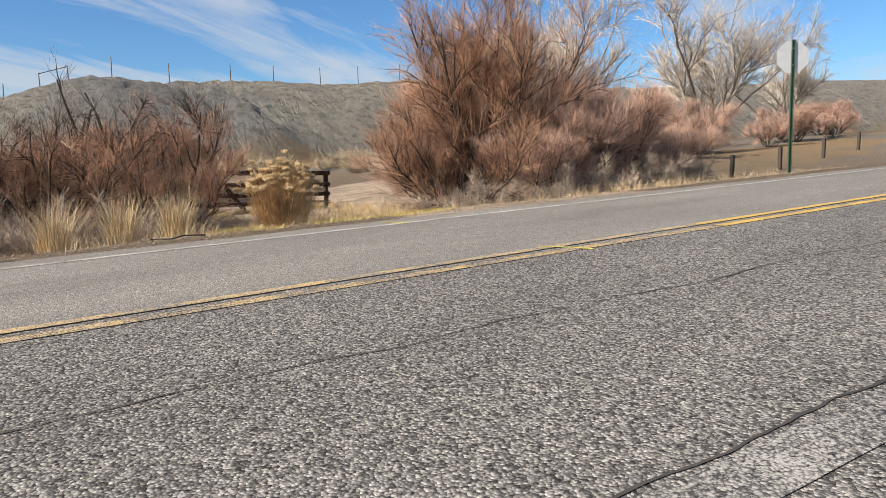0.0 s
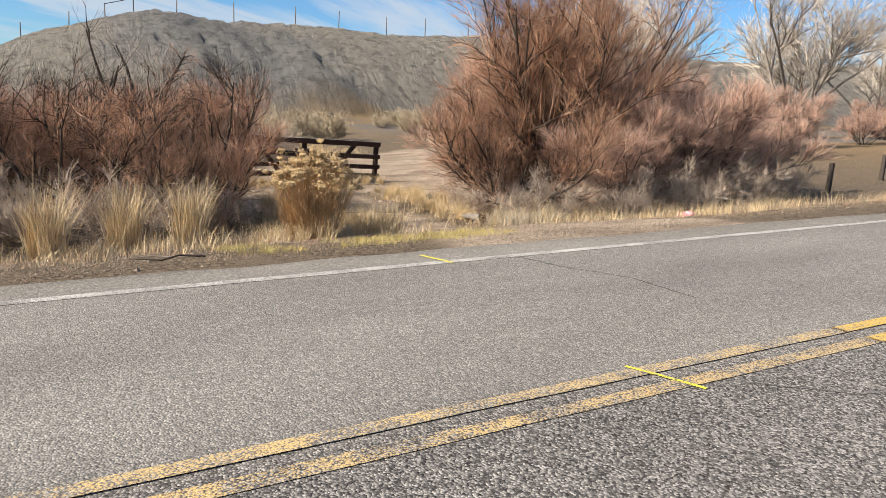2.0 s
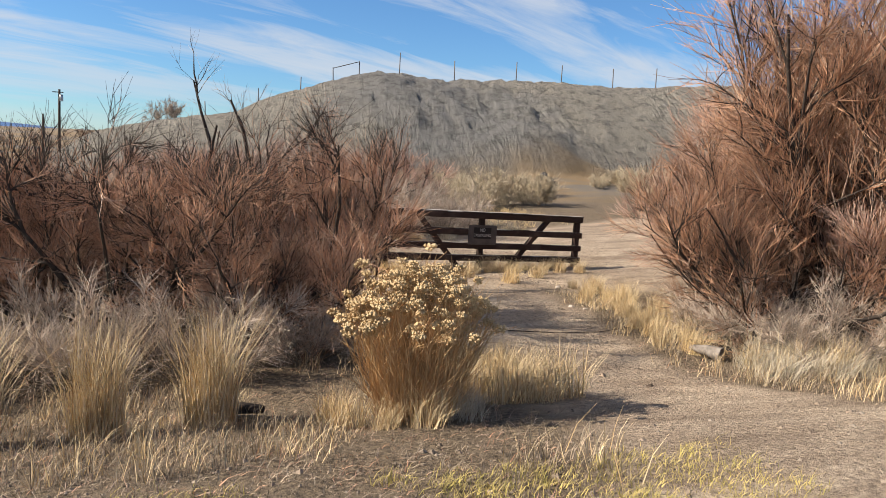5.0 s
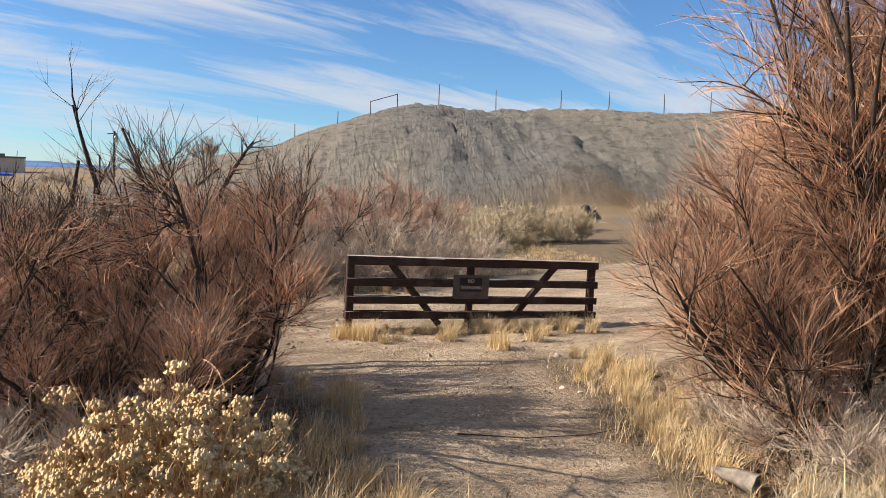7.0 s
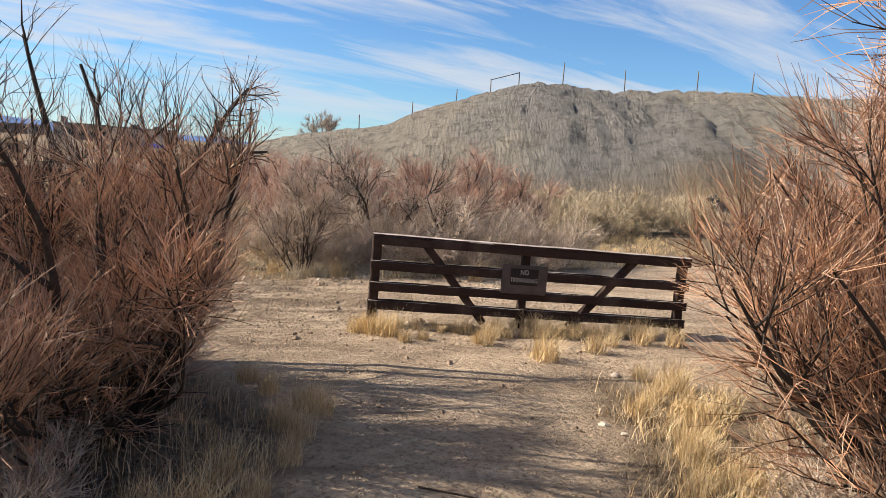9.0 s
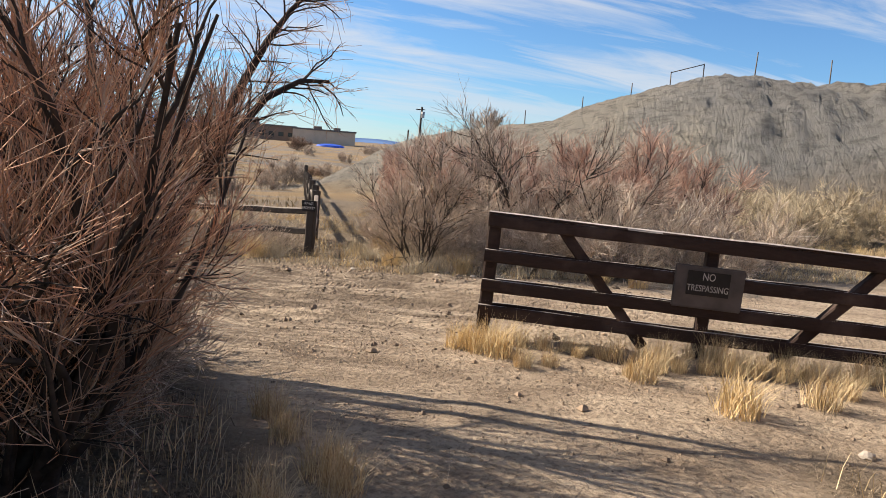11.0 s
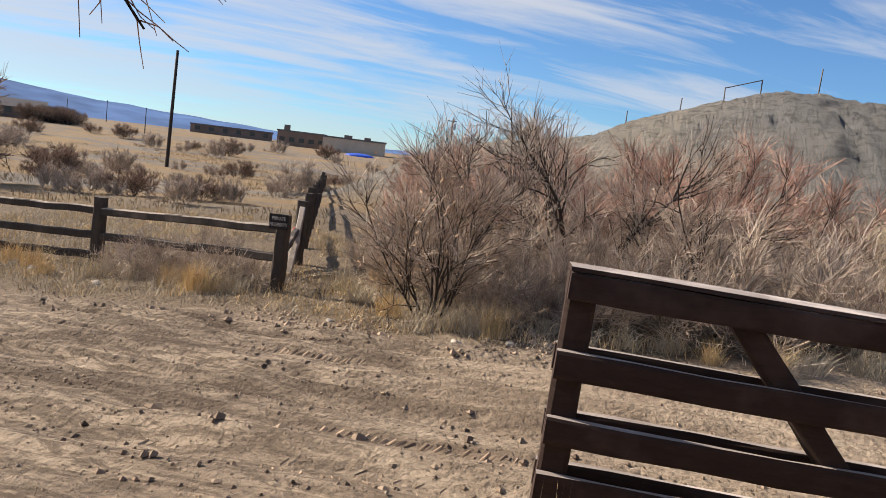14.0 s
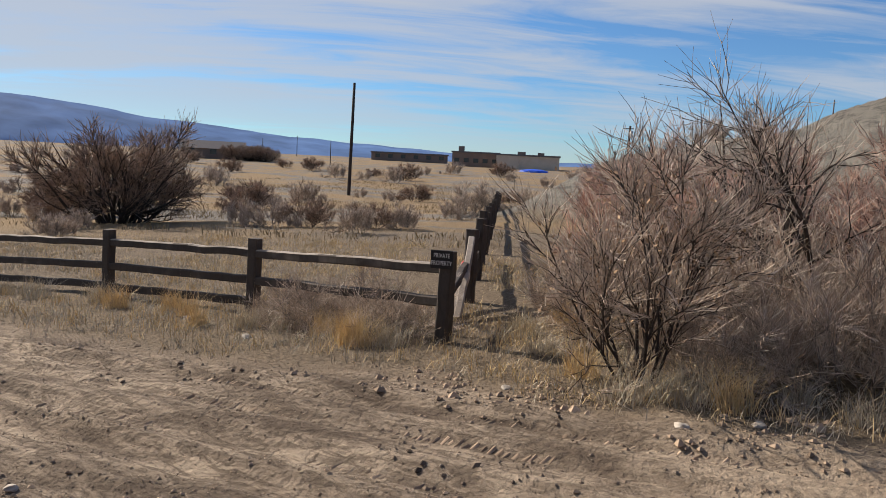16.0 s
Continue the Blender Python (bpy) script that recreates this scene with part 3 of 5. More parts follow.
def round_mesh(name, p0, p1, r0, r1, material, sides=10):
    v, f = tubes(np.array([[p0, [(a + b) / 2 for a, b in zip(p0, p1)], p1]], float), [r0], [r1], sides)
    n = len(v)
    cap = np.arange(n - sides, n)[None, :]
    return mesh_of(name, v, [f, cap], material, True)


def text_mesh(name, words, size, material, depth=0.002):
    cu = bpy.data.curves.new(name, "FONT")
    cu.body, cu.size, cu.align_x, cu.align_y, cu.extrude = words, size, "CENTER", "CENTER", depth
    cu.space_line = 0.85
    ob = bpy.data.objects.new(name, cu)
    scene.collection.objects.link(ob)
    me = bpy.data.meshes.new_from_object(ob.evaluated_get(bpy.context.evaluated_depsgraph_get()))
    bpy.data.objects.remove(ob)
    me.materials.clear()
    me.materials.append(material)
    return me


# ---- ground and road ----
def steps(*spans):
    out = []
    for a, b, d in spans:
        out.append(np.arange(a, b, d))
    return np.concatenate(out)


def build_ground():
    far = np.array([150, 190, 250, 340, 480, 700, 1000, 1500, 2200, 3200, 4500.0])
    gx = np.concatenate([-far[::-1], steps((-120, -40, 3.0), (-40, -12, 0.7), (-12, -4, 0.22), (-4, 12, 0.085), (12, 40, 0.4), (40, 120, 1.6)), [120], far])
    gy = np.concatenate([-far[::-1], steps((-120, -10, 8.0), (-10, 7, 0.6), (7, 25, 0.085), (25, 42, 0.3), (42, 70, 0.32), (70, 150, 2.5)), far])
    X, Y = np.meshgrid(gx, gy, indexing="ij")
    Z = ground_height(X, Y)
    n, m = X.shape
    i = (np.arange(n - 1)[:, None] * m + np.arange(m - 1)[None, :]).ravel()
    me = mesh_of("ground", np.stack([X, Y, Z], -1).reshape(-1, 3), np.stack([i, i + m, i + m + 1, i + 1], 1), M_GROUND, True)
    r = np.hypot(X - 4, Y - 18)
    toe = 45 + 3.0 * smooth(2, -10, X)
    zone = np.zeros((n, m, 3), np.float32)
    zone[..., 0] = track_amount(X, Y)
    zone[..., 1] = smooth(-1.0, 3.0, Y - toe + 3 * (fbm(X * 0.4, Y * 0.4, 3, 2) - 0.5)) * smooth(-13, -8, X) * smooth(160, 90, Y)
    zone[..., 2] = smooth(34, 16, r)
    at = me.attributes.new("zone", "FLOAT_VECTOR", "POINT")
    at.data.foreach_set("vector", zone.reshape(-1))
    mud = zone[..., 0] * smooth(17.6, 18.6, Y + 0.35 * (X - 2)) * smooth(7.5, 4.0, X + 1.5 * (fbm(X * 0.5, Y * 0.5, 3, 4) - 0.5))
    mu = me.attributes.new("mud", "FLOAT", "POINT")
    mu.data.foreach_set("value", mud.astype(np.float32).ravel())
    tagged(part("ground", me), "pale dry desert soil with dead grass and ruts", "ground", kind="structure")


def road_strip(name, v0, v1, x0, x1, dx, lift, material, cols=2, jag=0.0, seed=0, thick=0.0):
    """A strip that lies along the road between two distances from its centre line."""
    xs = np.arange(x0, x1 + dx * 0.5, dx)
    a = v0 + jag * (fbm(xs * 1.3, xs * 0 + seed, 4, seed) - 0.5) * 2
    b = v1 + jag * (fbm(xs * 1.3, xs * 0 + seed + 9, 4, seed + 1) - 0.5) * 2
    t = np.linspace(0, 1, cols)[None, :]
    V = a[:, None] * (1 - t) + b[:, None] * t
    X = np.broadcast_to(xs[:, None], V.shape)
    Y = V + 4.05 - 0.038 * X
    Z = road_height(X, Y) + lift
    if thick:
        V = np.concatenate([V[:, :1], V, V[:, -1:]], 1)
        X = np.concatenate([X[:, :1], X, X[:, -1:]], 1)
        Y = np.concatenate([Y[:, :1] - 0.03, Y, Y[:, -1:] + 0.03], 1)
        Z = np.concatenate([Z[:, :1] - thick, Z, Z[:, -1:] - thick], 1)
    n, m = X.shape
    i = (np.arange(n - 1)[:, None] * m + np.arange(m - 1)[None, :]).ravel()
    return mesh_of(name, np.stack([X, Y, Z], -1).reshape(-1, 3), np.stack([i, i + m, i + m + 1, i + 1], 1), material, True)


def crack_mesh(name, points, wide, seed):
    """A wandering ribbon through points given as (x, distance from the centre line)."""
    p = np.array(points, float)
    t = np.linspace(0, len(p) - 1, 40 * (len(p) - 1))
    x, v = np.interp(t, np.arange(len(p)), p[:, 0]), np.interp(t, np.arange(len(p)), p[:, 1])
    x = x + 0.05 * (fbm(t * 5, t * 0 + seed, 3, seed) - 0.5)
    v = v + 0.13 * (fbm(t * 4, t * 0 + seed + 5, 4, seed + 2) - 0.5)
    w = wide * (0.3 + 1.2 * fbm(t * 9, t * 0, 2, 1))
    d = unit(np.stack([np.gradient(x), np.gradient(v)], 1))
    rows = []
    for s in (-1, 1):
        X, V = x - s * d[:, 1] * w / 2, v + s * d[:, 0] * w / 2
        Y = V + 4.05 - 0.038 * X
        rows.append(np.stack([X, Y, road_height(X, Y) + 0.004], 1))
    n = len(t)
    i = np.arange(n - 1)[:, None]
    return mesh_of(name, np.concatenate(rows), np.concatenate([i, i + 1, i + 1 + n, i + n], 1), M_CRACK_HOLE)


def build_road():
    road = tagged(part("road", road_strip("road", -5.4, 3.66, -400, 400, 0.5, 0.0, M_ROAD, 15, 0.10, 3, 0.12)),
                  "grey chip-seal two-lane country road with worn lines", "road", kind="structure")
    for a, b, lbl in ((0.06, 0.17, ""), (-0.17, -0.06, "")):
        part("centre_line", road_strip("centre_line", a, b, -120, 5.95, 0.25, 0.004, M_YELLOW, 2, 0.008, 1), road, "worn double yellow centre line")
        part("centre_line", road_strip("centre_line", a, b, 5.95, 120, 0.25, 0.004, M_YELLOW_NEW, 2, 0.004, 1), road, "fresher yellow centre line")
    part("edge_line", road_strip("edge_line", 3.05, 3.17, -120, 120, 0.25, 0.004, M_WHITE, 2, 0.008, 4), road, "white edge line")
    part("edge_line", road_strip("edge_line", -3.26, -3.04, -120, 120, 0.25, 0.004, M_WHITE_OLD, 2, 0.02, 5), road, "almost worn-off white edge line")
    part("crack", crack_mesh("crack", [(-3, -1.75), (0.4, -1.45), (3, -1.5), (6.5, -1.55), (9, -1.3)], 0.009, 2), road, "long thin crack")
    part("crack", crack_mesh("crack", [(0.5, -3.0), (2.4, -2.98), (5, -3.04), (8, -3.0)], 0.012, 3), road, "long thin crack")
    part("crack", crack_mesh("crack", [(5.5, 3.05), (5.62, 2.5), (5.85, 1.9), (5.8, 1.2)], 0.010, 4), road, "thin crack")
    part("crack", crack_mesh("crack", [(4.5, -0.25), (5.2, -0.8), (6.4, -1.1)], 0.006, 5), road, "thin crack")

    def dash(name, x0, v0, x1, v1, w):
        d = unit(np.array([x1 - x0, v1 - v0]))
        t = np.linspace(0, 1, 8)
        rows = []
        for s in (-1, 1):
            X = x0 + (x1 - x0) * t - s * d[1] * w / 2
            V = v0 + (v1 - v0) * t + s * d[0] * w / 2
            Y = V + 4.05 - 0.038 * X
            rows.append(np.stack([X, Y, road_height(X, Y) + 0.007], 1))
        i = np.arange(7)[:, None]
        part(name, mesh_of(name, np.concatenate(rows), np.concatenate([i, i + 1, i + 9, i + 8], 1), M_SPRAY), road, "sprayed yellow survey dash")
    dash("survey_dash", 4.12, 0.21, 4.26, -0.23, 0.03)
    dash("survey_dash", 4.68, 3.46, 4.78, 3.04, 0.045)


build_ground()
build_road()


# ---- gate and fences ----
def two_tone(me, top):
    """Gives the faces that look up the second, paler wood."""
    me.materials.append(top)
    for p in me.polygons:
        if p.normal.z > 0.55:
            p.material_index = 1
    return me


def build_gate():
    x0, y0, long = 6.115, 18.592, 4.25
    e = thing("field_gate", (x0, y0, 0.302), "dark brown wooden four-rail gate standing in dry grass", "gate")
    e.rotation_euler = Euler((radians(-1.0), radians(2.0), radians(8.74)))
    for i, h in enumerate((1.01, 0.69, 0.42, 0.185)):
        for side, yy in ((0, -0.075), (1, 0.075)):
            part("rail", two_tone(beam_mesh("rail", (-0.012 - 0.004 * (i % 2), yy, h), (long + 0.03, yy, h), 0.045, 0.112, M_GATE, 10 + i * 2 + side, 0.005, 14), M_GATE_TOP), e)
    part("top_cap", two_tone(beam_mesh("top_cap", (-0.016, 0, 1.075), (long + 0.04, 0, 1.075), 0.2, 0.022, M_GATE, 8, 0.003, 14), M_GATE_TOP), e, "cap board, paler on its upper face")
    for u, w in ((0.05, 0.12), (2.0, 0.11), (long - 0.05, 0.12)):
        part("upright", beam_mesh("upright", (u, 0, -0.18), (u, 0, 1.06), w, 0.1, M_GATE, int(u * 10), 0.004, 5), e)
    for a, b in ((0.62, 1.5), (long - 0.7, 2.66)):
        part("brace", beam_mesh("brace", (a, -0.01, 1.04), (b, -0.01, 0.03), 0.1, 0.1, M_GATE, int(a * 10), 0.004, 6), e)
    bm = bmesh.new()
    box(bm, (1.67, -0.128, 0.45), (2.28, -0.102, 0.83))
    board = part("sign_board", done("sign_board", bm, M_SIGN_BROWN, 0.011), e, "grey-brown sign board")
    bm = bmesh.new()
    box(bm, (1.78, -0.136, 0.57), (2.15, -0.1285, 0.785))
    part("plate", done("plate", bm, M_SIGN_BLACK), board, "black plate")
    for words, size, h in (("NO", 0.085, 0.735), ("TRESPASSING", 0.072, 0.632)):
        w = part("lettering", text_mesh("lettering", words, size, M_LETTER_DIM), board, "faded lettering: " + words)
        w.matrix_basis = pose(1.965, -0.138, h, 90, 0, 0) @ Matrix.Diagonal((0.84, 1.1, 1, 1))


def fence_post(x, y, tall, seed, lean=(0, 0)):
    e = thing("fence_post", (x, y, gz(x, y)), "weathered dark wooden fence post set in dry grass", "post", "posts of the rail fence")
    part("post", beam_mesh("post", (0, 0, -0.25), (lean[0], lean[1], tall), 0.145, 0.135, M_FENCE, seed, 0.006, 6), e)
    return e


def fence_rail(a, b, ha, hb, seed, pale=False):
    za, zb = gz(*a) + ha, gz(*b) + hb
    e = thing("fence_rail", (*a, za), "weathered split wooden fence rail between posts", "rail", "rails of the rail fence")
    me = beam_mesh("rail", (0, 0, 0), (b[0] - a[0], b[1] - a[1], zb - za), 0.085, 0.1, M_FENCE_PALE if pale else M_FENCE, seed, 0.009, 10)
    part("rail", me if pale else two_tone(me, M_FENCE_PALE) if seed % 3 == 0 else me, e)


def build_fences():
    front = [(2.34, 23.6), (-0.6, 24.07), (-3.33, 24.1), (-6.1, 24.05), (-8.9, 23.9), (-11.7, 23.6), (-14.5, 23.3), (-17.3, 22.9)]
    for i, p in enumerate(front):
        fence_post(*p, 0.93, 40 + i, (0.03, 0.0))
    for i, (a, b) in enumerate(zip(front, front[1:])):
        for j, h in enumerate((0.75, 0.42, 0.14)):
            if i == 0 and j == 2:
                continue
            fence_rail(a, b, h, h - 0.01 * j, 60 + i * 3 + j)
    way = (-0.40, 0.917)
    back = [(1.44 + way[0] * 2.45 * i, 26.0 + way[1] * 2.45 * i) for i in range(22)]
    for i, p in enumerate(back):
        fence_post(*p, 0.98 + 0.05 * (i % 3), 90 + i, (0.04 * (i % 2), 0.02))
    for i, (a, b) in enumerate(zip(back, back[1:])):
        for j, h in enumerate((0.78, 0.45)):
            if (i, j) in ((2, 1), (6, 0)):
                continue
            fence_rail(a, b, h, h, 130 + i * 2 + j)
    fence_rail((2.3, 23.7), back[0], 0.40, 0.62, 200)
    fence_rail((2.02, 24.55), (1.50, 25.9), 0.05, 0.86, 201, True)
    fence_rail((1.86, 24.7), (1.40, 25.92), 0.02, 0.50, 202, True)
    e = thing("ribbon", (1.62, 25.45, gz(1.62, 25.45) + 0.52), "red marker ribbon tied on a broken rail", "ribbon")
    bm = bmesh.new()
    box(bm, (-0.03, -0.06, -0.09), (0.03, 0.06, 0.07), pose(0, 0, 0, 15, 0, 20))
    part("ribbon", done("ribbon", bm, M_RED, 0.012), e)
    # sign on the corner post
    x, y = 2.34, 23.6
    s = thing("property_sign", (x, y - 0.085, gz(x, y) + 0.85), "small black sign with white words nailed on the corner post", "sign", turn=12)
    bm = bmesh.new()
    box(bm, (-0.115, -0.012, -0.09), (0.115, 0.006, 0.09))
    part("plate", done("plate", bm, M_SIGN_BLACK, 0.004), s)
    for words, h in (("PRIVATE", 0.038), ("PROPERTY", -0.036)):
        w = part("lettering", text_mesh("lettering", words, 0.056, M_LETTER), s, "white lettering: " + words)
        w.matrix_basis = pose(0, -0.0145, h, 90, 0, 0) @ Matrix.Diagonal((0.8, 1.1, 1, 1))


# ---- poles, sign, hill fence ----
def utility_pole(x, y, tall, r, lean=0.0, can=False):
    e = thing("utility_pole", (x, y, gz(x, y)), "tall dark wooden utility pole on the dry plain", "pole", "utility poles")
    part("pole", round_mesh("pole", (0, 0, -0.5), (lean, 0, tall), r, r * 0.7, M_POLE), e)
    if can:
        part("transformer", round_mesh("transformer", (r + 0.22, 0, tall - 1.6), (r + 0.22, 0, tall - 0.7), 0.24, 0.24, M_STEEL, 12), e, "grey transformer can")
        bm = bmesh.new()
        box(bm, (-0.7, -0.06, tall - 0.45), (0.7, 0.06, tall - 0.33))
        part("cross_arm", done("cross_arm", bm, M_POLE, 0.01), e)


def build_stop_sign():
    x, y = 16.3, 8.6
    e = thing("road_sign", (x, y, gz(x, y)), "octagonal road sign with bare metal back on a green post", "sign", turn=-38)
    bm = bmesh.new()
    box(bm, (-0.035, -0.02, -0.3), (-0.027, 0.02, 2.95))
    box(bm, (0.027, -0.02, -0.3), (0.035, 0.02, 2.95))
    box(bm, (-0.027, 0.012, -0.3), (0.027, 0.02, 2.95))
    part("post", done("post", bm, M_POST_GREEN), e)
    bm = bmesh.new()
    bmesh.ops.create_cone(bm, cap_ends=True, segments=8, radius1=0.375, radius2=0.375, depth=0.004, matrix=pose(0, 0.03, 2.58, 90, 0, 0) @ pose(0, 0, 0, 0, 0, 22.5))
    part("sign_plate", done("sign_plate", bm, M_SIGN_BACK), e, "bare aluminium octagon")
    for h in (2.4, 2.76):
        part("bolt", round_mesh("bolt", (0, 0.02, h), (0, -0.035, h), 0.012, 0.012, M_STEEL, 6), e)


def build_hill_fence():
    xs = (0.8, 4.7, 7.9, 10.45, 12.5, 15.75, 20.4, 25.8, 29.9, 34.8, 39, 44, 49, 55, 62, 70, 79, 88)
    for i, x in enumerate(xs):
        y = 65.6
        tall = 1.15 if i < 5 else 1.8
        e = thing("hill_fence_post", (x, y, gz(x, y)), "thin steel fence post on the crest of the hill", "post", "fence posts on the hill")
        part("post", round_mesh("post", (0, 0, -0.3), (0.04 * (i % 3 - 1), 0, tall), 0.045, 0.04, M_HILL_POST, 6), e)
        if i == 3:
            part("top_rail", round_mesh("top_rail", (0, 0, 1.1), (2.05, 0, 1.1 + gz(12.5, y) - gz(x, y)), 0.035, 0.035, M_HILL_POST, 6), e)


def wire_post(x, y, tall, seed):
    e = thing("wire_fence_post", (x, y, gz(x, y)), "short grey wooden post of a roadside wire fence", "post", "wire fence posts")
    part("post", beam_mesh("post", (0, 0, -0.2), (0.02, 0, tall), 0.11, 0.11, M_FENCE, seed, 0.004, 4), e)


# ---- distance ----
def build_mesa():
    ang = np.radians(np.linspace(60, 215, 220))
    deg = np.degrees(ang)
    top = np.interp(deg, (60, 95, 106, 119, 129, 137, 147, 160, 180, 215), (0, 10, 55, 90, 135, 180, 265, 300, 310, 260))
    top = top + 26 * (fbm(deg * 0.25, deg * 0, 4, 2) - 0.5)
    rows = []
    for j, t in enumerate(np.linspace(0, 1, 14)):
        r = 3500 + 900 * t + 90 * (fbm(deg * 0.8, deg * 0 + j * 0.7, 4, 1) - 0.5) * (1 - t)
        z = -5 + (top + 5) * (t ** 0.8) + 18 * (fbm(deg * 1.1 + j * 0.3, deg * 0 + j * 0.5, 4, 3) - 0.5) * (0.1 < t < 0.95)
        rows.append(np.stack([r * np.cos(ang), 18 + r * np.sin(ang), z], 1))
    n = len(ang)
    v = np.concatenate(rows)
    i = (np.arange(13)[:, None] * n + np.arange(n - 1)[None, :]).ravel()
    tagged(part("backdrop", mesh_of("backdrop", v, np.stack([i, i + 1, i + n + 1, i + n], 1), M_MESA_HAZE, True)), "long mesa on the horizon, distance haze painted in as blue", "mesa", kind="structure")


def building(x, y, wide, deep, tall, turn, wall, label, windows=0, pitched=False):
    z = gz(x, y)
    e = thing("building", (x, y, z), label, "building", turn=turn)
    bm = bmesh.new()
    box(bm, (-wide / 2, -deep / 2, -1), (wide / 2, deep / 2, tall))
    walls = part("wall", done("wall", bm, wall), e)
    bm = bmesh.new()
    if pitched:
        a = [bm.verts.new(p) for p in ((-wide / 2 - 0.6, -deep / 2 - 0.6, tall), (wide / 2 + 0.6, -deep / 2 - 0.6, tall), (wide / 2 + 0.6, deep / 2 + 0.6, tall), (-wide / 2 - 0.6, deep / 2 + 0.6, tall), (-wide / 2 - 0.6, 0, tall + 2.0), (wide / 2 + 0.6, 0, tall + 2.0))]
        for q in ((0, 1, 5, 4), (2, 3, 4, 5), (0, 4, 3), (1, 2, 5), (0, 3, 2, 1)):
            bm.faces.new([a[k] for k in q])
    else:
        box(bm, (-wide / 2 - 0.3, -deep / 2 - 0.3, tall), (wide / 2 + 0.3, deep / 2 + 0.3, tall + 0.45))
    part("roof", done("roof", bm, M_ROOF), e)
    for k in range(windows):
        u = (k + 0.5) / windows * wide - wide / 2
        bm = bmesh.new()
        box(bm, (u - 0.8, -deep / 2 - 0.05, 1.0), (u + 0.8, -deep / 2 + 0.1, 2.3))
        part("window", done("window", bm, M_WINDOW), e)
    return e


def rooftop_box(e, u, w, h, base):
    bm = bmesh.new()
    box(bm, (u - w / 2, -1.5, base), (u + w / 2, 1.5, base + h))
    part("rooftop_unit", done("rooftop_unit", bm, M_WALL_DARK, 0.02), e, "boxy rooftop unit")


def build_distance():
    build_mesa()
    # positions on the plan: bearing in degrees and metres from the dirt road
    def at(deg, d):
        return 5.75 + d * math.cos(radians(deg)), 17.1 + d * math.sin(radians(deg))
    x, y = at(112.0, 235)
    b = building(x, y, 19, 14, 4.0, 22, M_WALL_TAN, "low tan flat-roofed building far off", 0)
    rooftop_box(b, -2, 2.5, 1.0, 4.4), rooftop_box(b, 4, 2.0, 0.9, 4.4)
    x, y = at(115.9, 245)
    b = building(x, y, 15, 14, 4.0, 24, M_WALL_DARK, "dark brown low building far off", 5)
    rooftop_box(b, -5, 1.8, 1.8, 4.4)
    x, y = at(121.0, 270)
    building(x, y, 27, 10, 2.6, 30, M_WALL_DARK, "long low dark building far off", 6)
    x, y = at(135.5, 200)
    building(x, y, 15, 8, 2.4, 45, M_WALL_DARK, "farm house with a dark pitched roof far off", 3, True)
    x, y = at(111.5, 205)
    e = thing("tarpaulin", (x, y, gz(x, y) + 0.15), "blue tarpaulin over a heap far off", "tarpaulin", turn=20)
    bm = bmesh.new()
    bmesh.ops.create_icosphere(bm, subdivisions=2, radius=1, matrix=Matrix.Diagonal((4.2, 2.5, 0.9, 1)))
    part("sheet", done("sheet", bm, M_TARP), e)
    x, y = at(125.53, 76)
    utility_pole(x, y, 11.2, 0.19, 0.25)
    x, y = at(104.7, 105)
    utility_pole(x, y, 9.6, 0.2, 0.2, True)
    x, y = at(105.6, 112)
    utility_pole(x, y, 6.4, 0.17, 0.1)
    for deg, d, h in ((127, 190, 6), (132, 220, 6), (129.5, 260, 7)):
        x, y = at(deg, d)
        utility_pole(x, y, h, 0.12)


build_gate()
build_fences()
build_stop_sign()
build_hill_fence()
for k, (px, py) in enumerate(((19.3, 11.9), (23.5, 12.8), (28, 13.6), (33, 14.6))):
    wire_post(px, py, 0.75, 300 + k)
build_distance()


# ---- shrubs and trees ----
TAM = "reddish bare tamarisk shrub with many fine twigs"


def kept_off(x0, y0, test):
    """A limit for branches of a shrub at x0, y0, by the plan."""
    return lambda p: test(p[:, 0] + x0, p[:, 1] + y0, p[:, 2])


def off_path(x, y, z):
    """Outside the walked corridor, which passers keep free of branches."""
    mid = np.interp(y, (8, 10, 12.4, 13.8, 15, 16, 17.2, 18), (6.2, 7.1, 7.15, 6.8, 6.5, 6.2, 5.8, 5.4))
    return np.abs(x - mid) > 0.95


big = bush_meshes(1, 24, 4.7, 24, M_BARK, M_TWIG_RED, (11, 10, 9), 0.5, 0.048, 0.0038, 0.44, low=0.12, dark=0.5, plume=26)
red_a = bush_meshes(2, 24, 2.75, 60, M_BARK, M_TWIG_RED, (9, 8, 8), 0.5, 0.034, 0.0027, 0.34, lean=(-0.34, 0.0), low=0.1, keep=kept_off(10.6, 13.3, lambda x, y, z: x > 8.3), dark=0.75, wob=0.12, plume=26)
red_b = bush_meshes(3, 24, 2.9, 55, M_BARK, M_TWIG_PINK, (9, 8, 8), 0.6, 0.030, 0.0036, 0.36, low=0.1, dark=0.6, plume=26)
dark_a = bush_meshes(4, 17, 2.75, 48, M_BARK, M_TWIG_DARK, (9, 9, 11), 0.35, 0.044, 0.0025, 0.32, lean=(0.1, 0.0), low=0.1, keep=kept_off(4.5, 14.7, lambda x, y, z: (x < 6.2) & off_path(x, y, z)), dark=0.6, wob=0.17, plume=28, bare_top=0.78)
dark_b = bush_meshes(5, 14, 2.7, 50, M_BARK, M_TWIG_DARK, (8, 8, 11), 0.45, 0.050, 0.0028, 0.32, low=0.1, dark=0.7, wob=0.18, plume=28, bare_top=0.68)
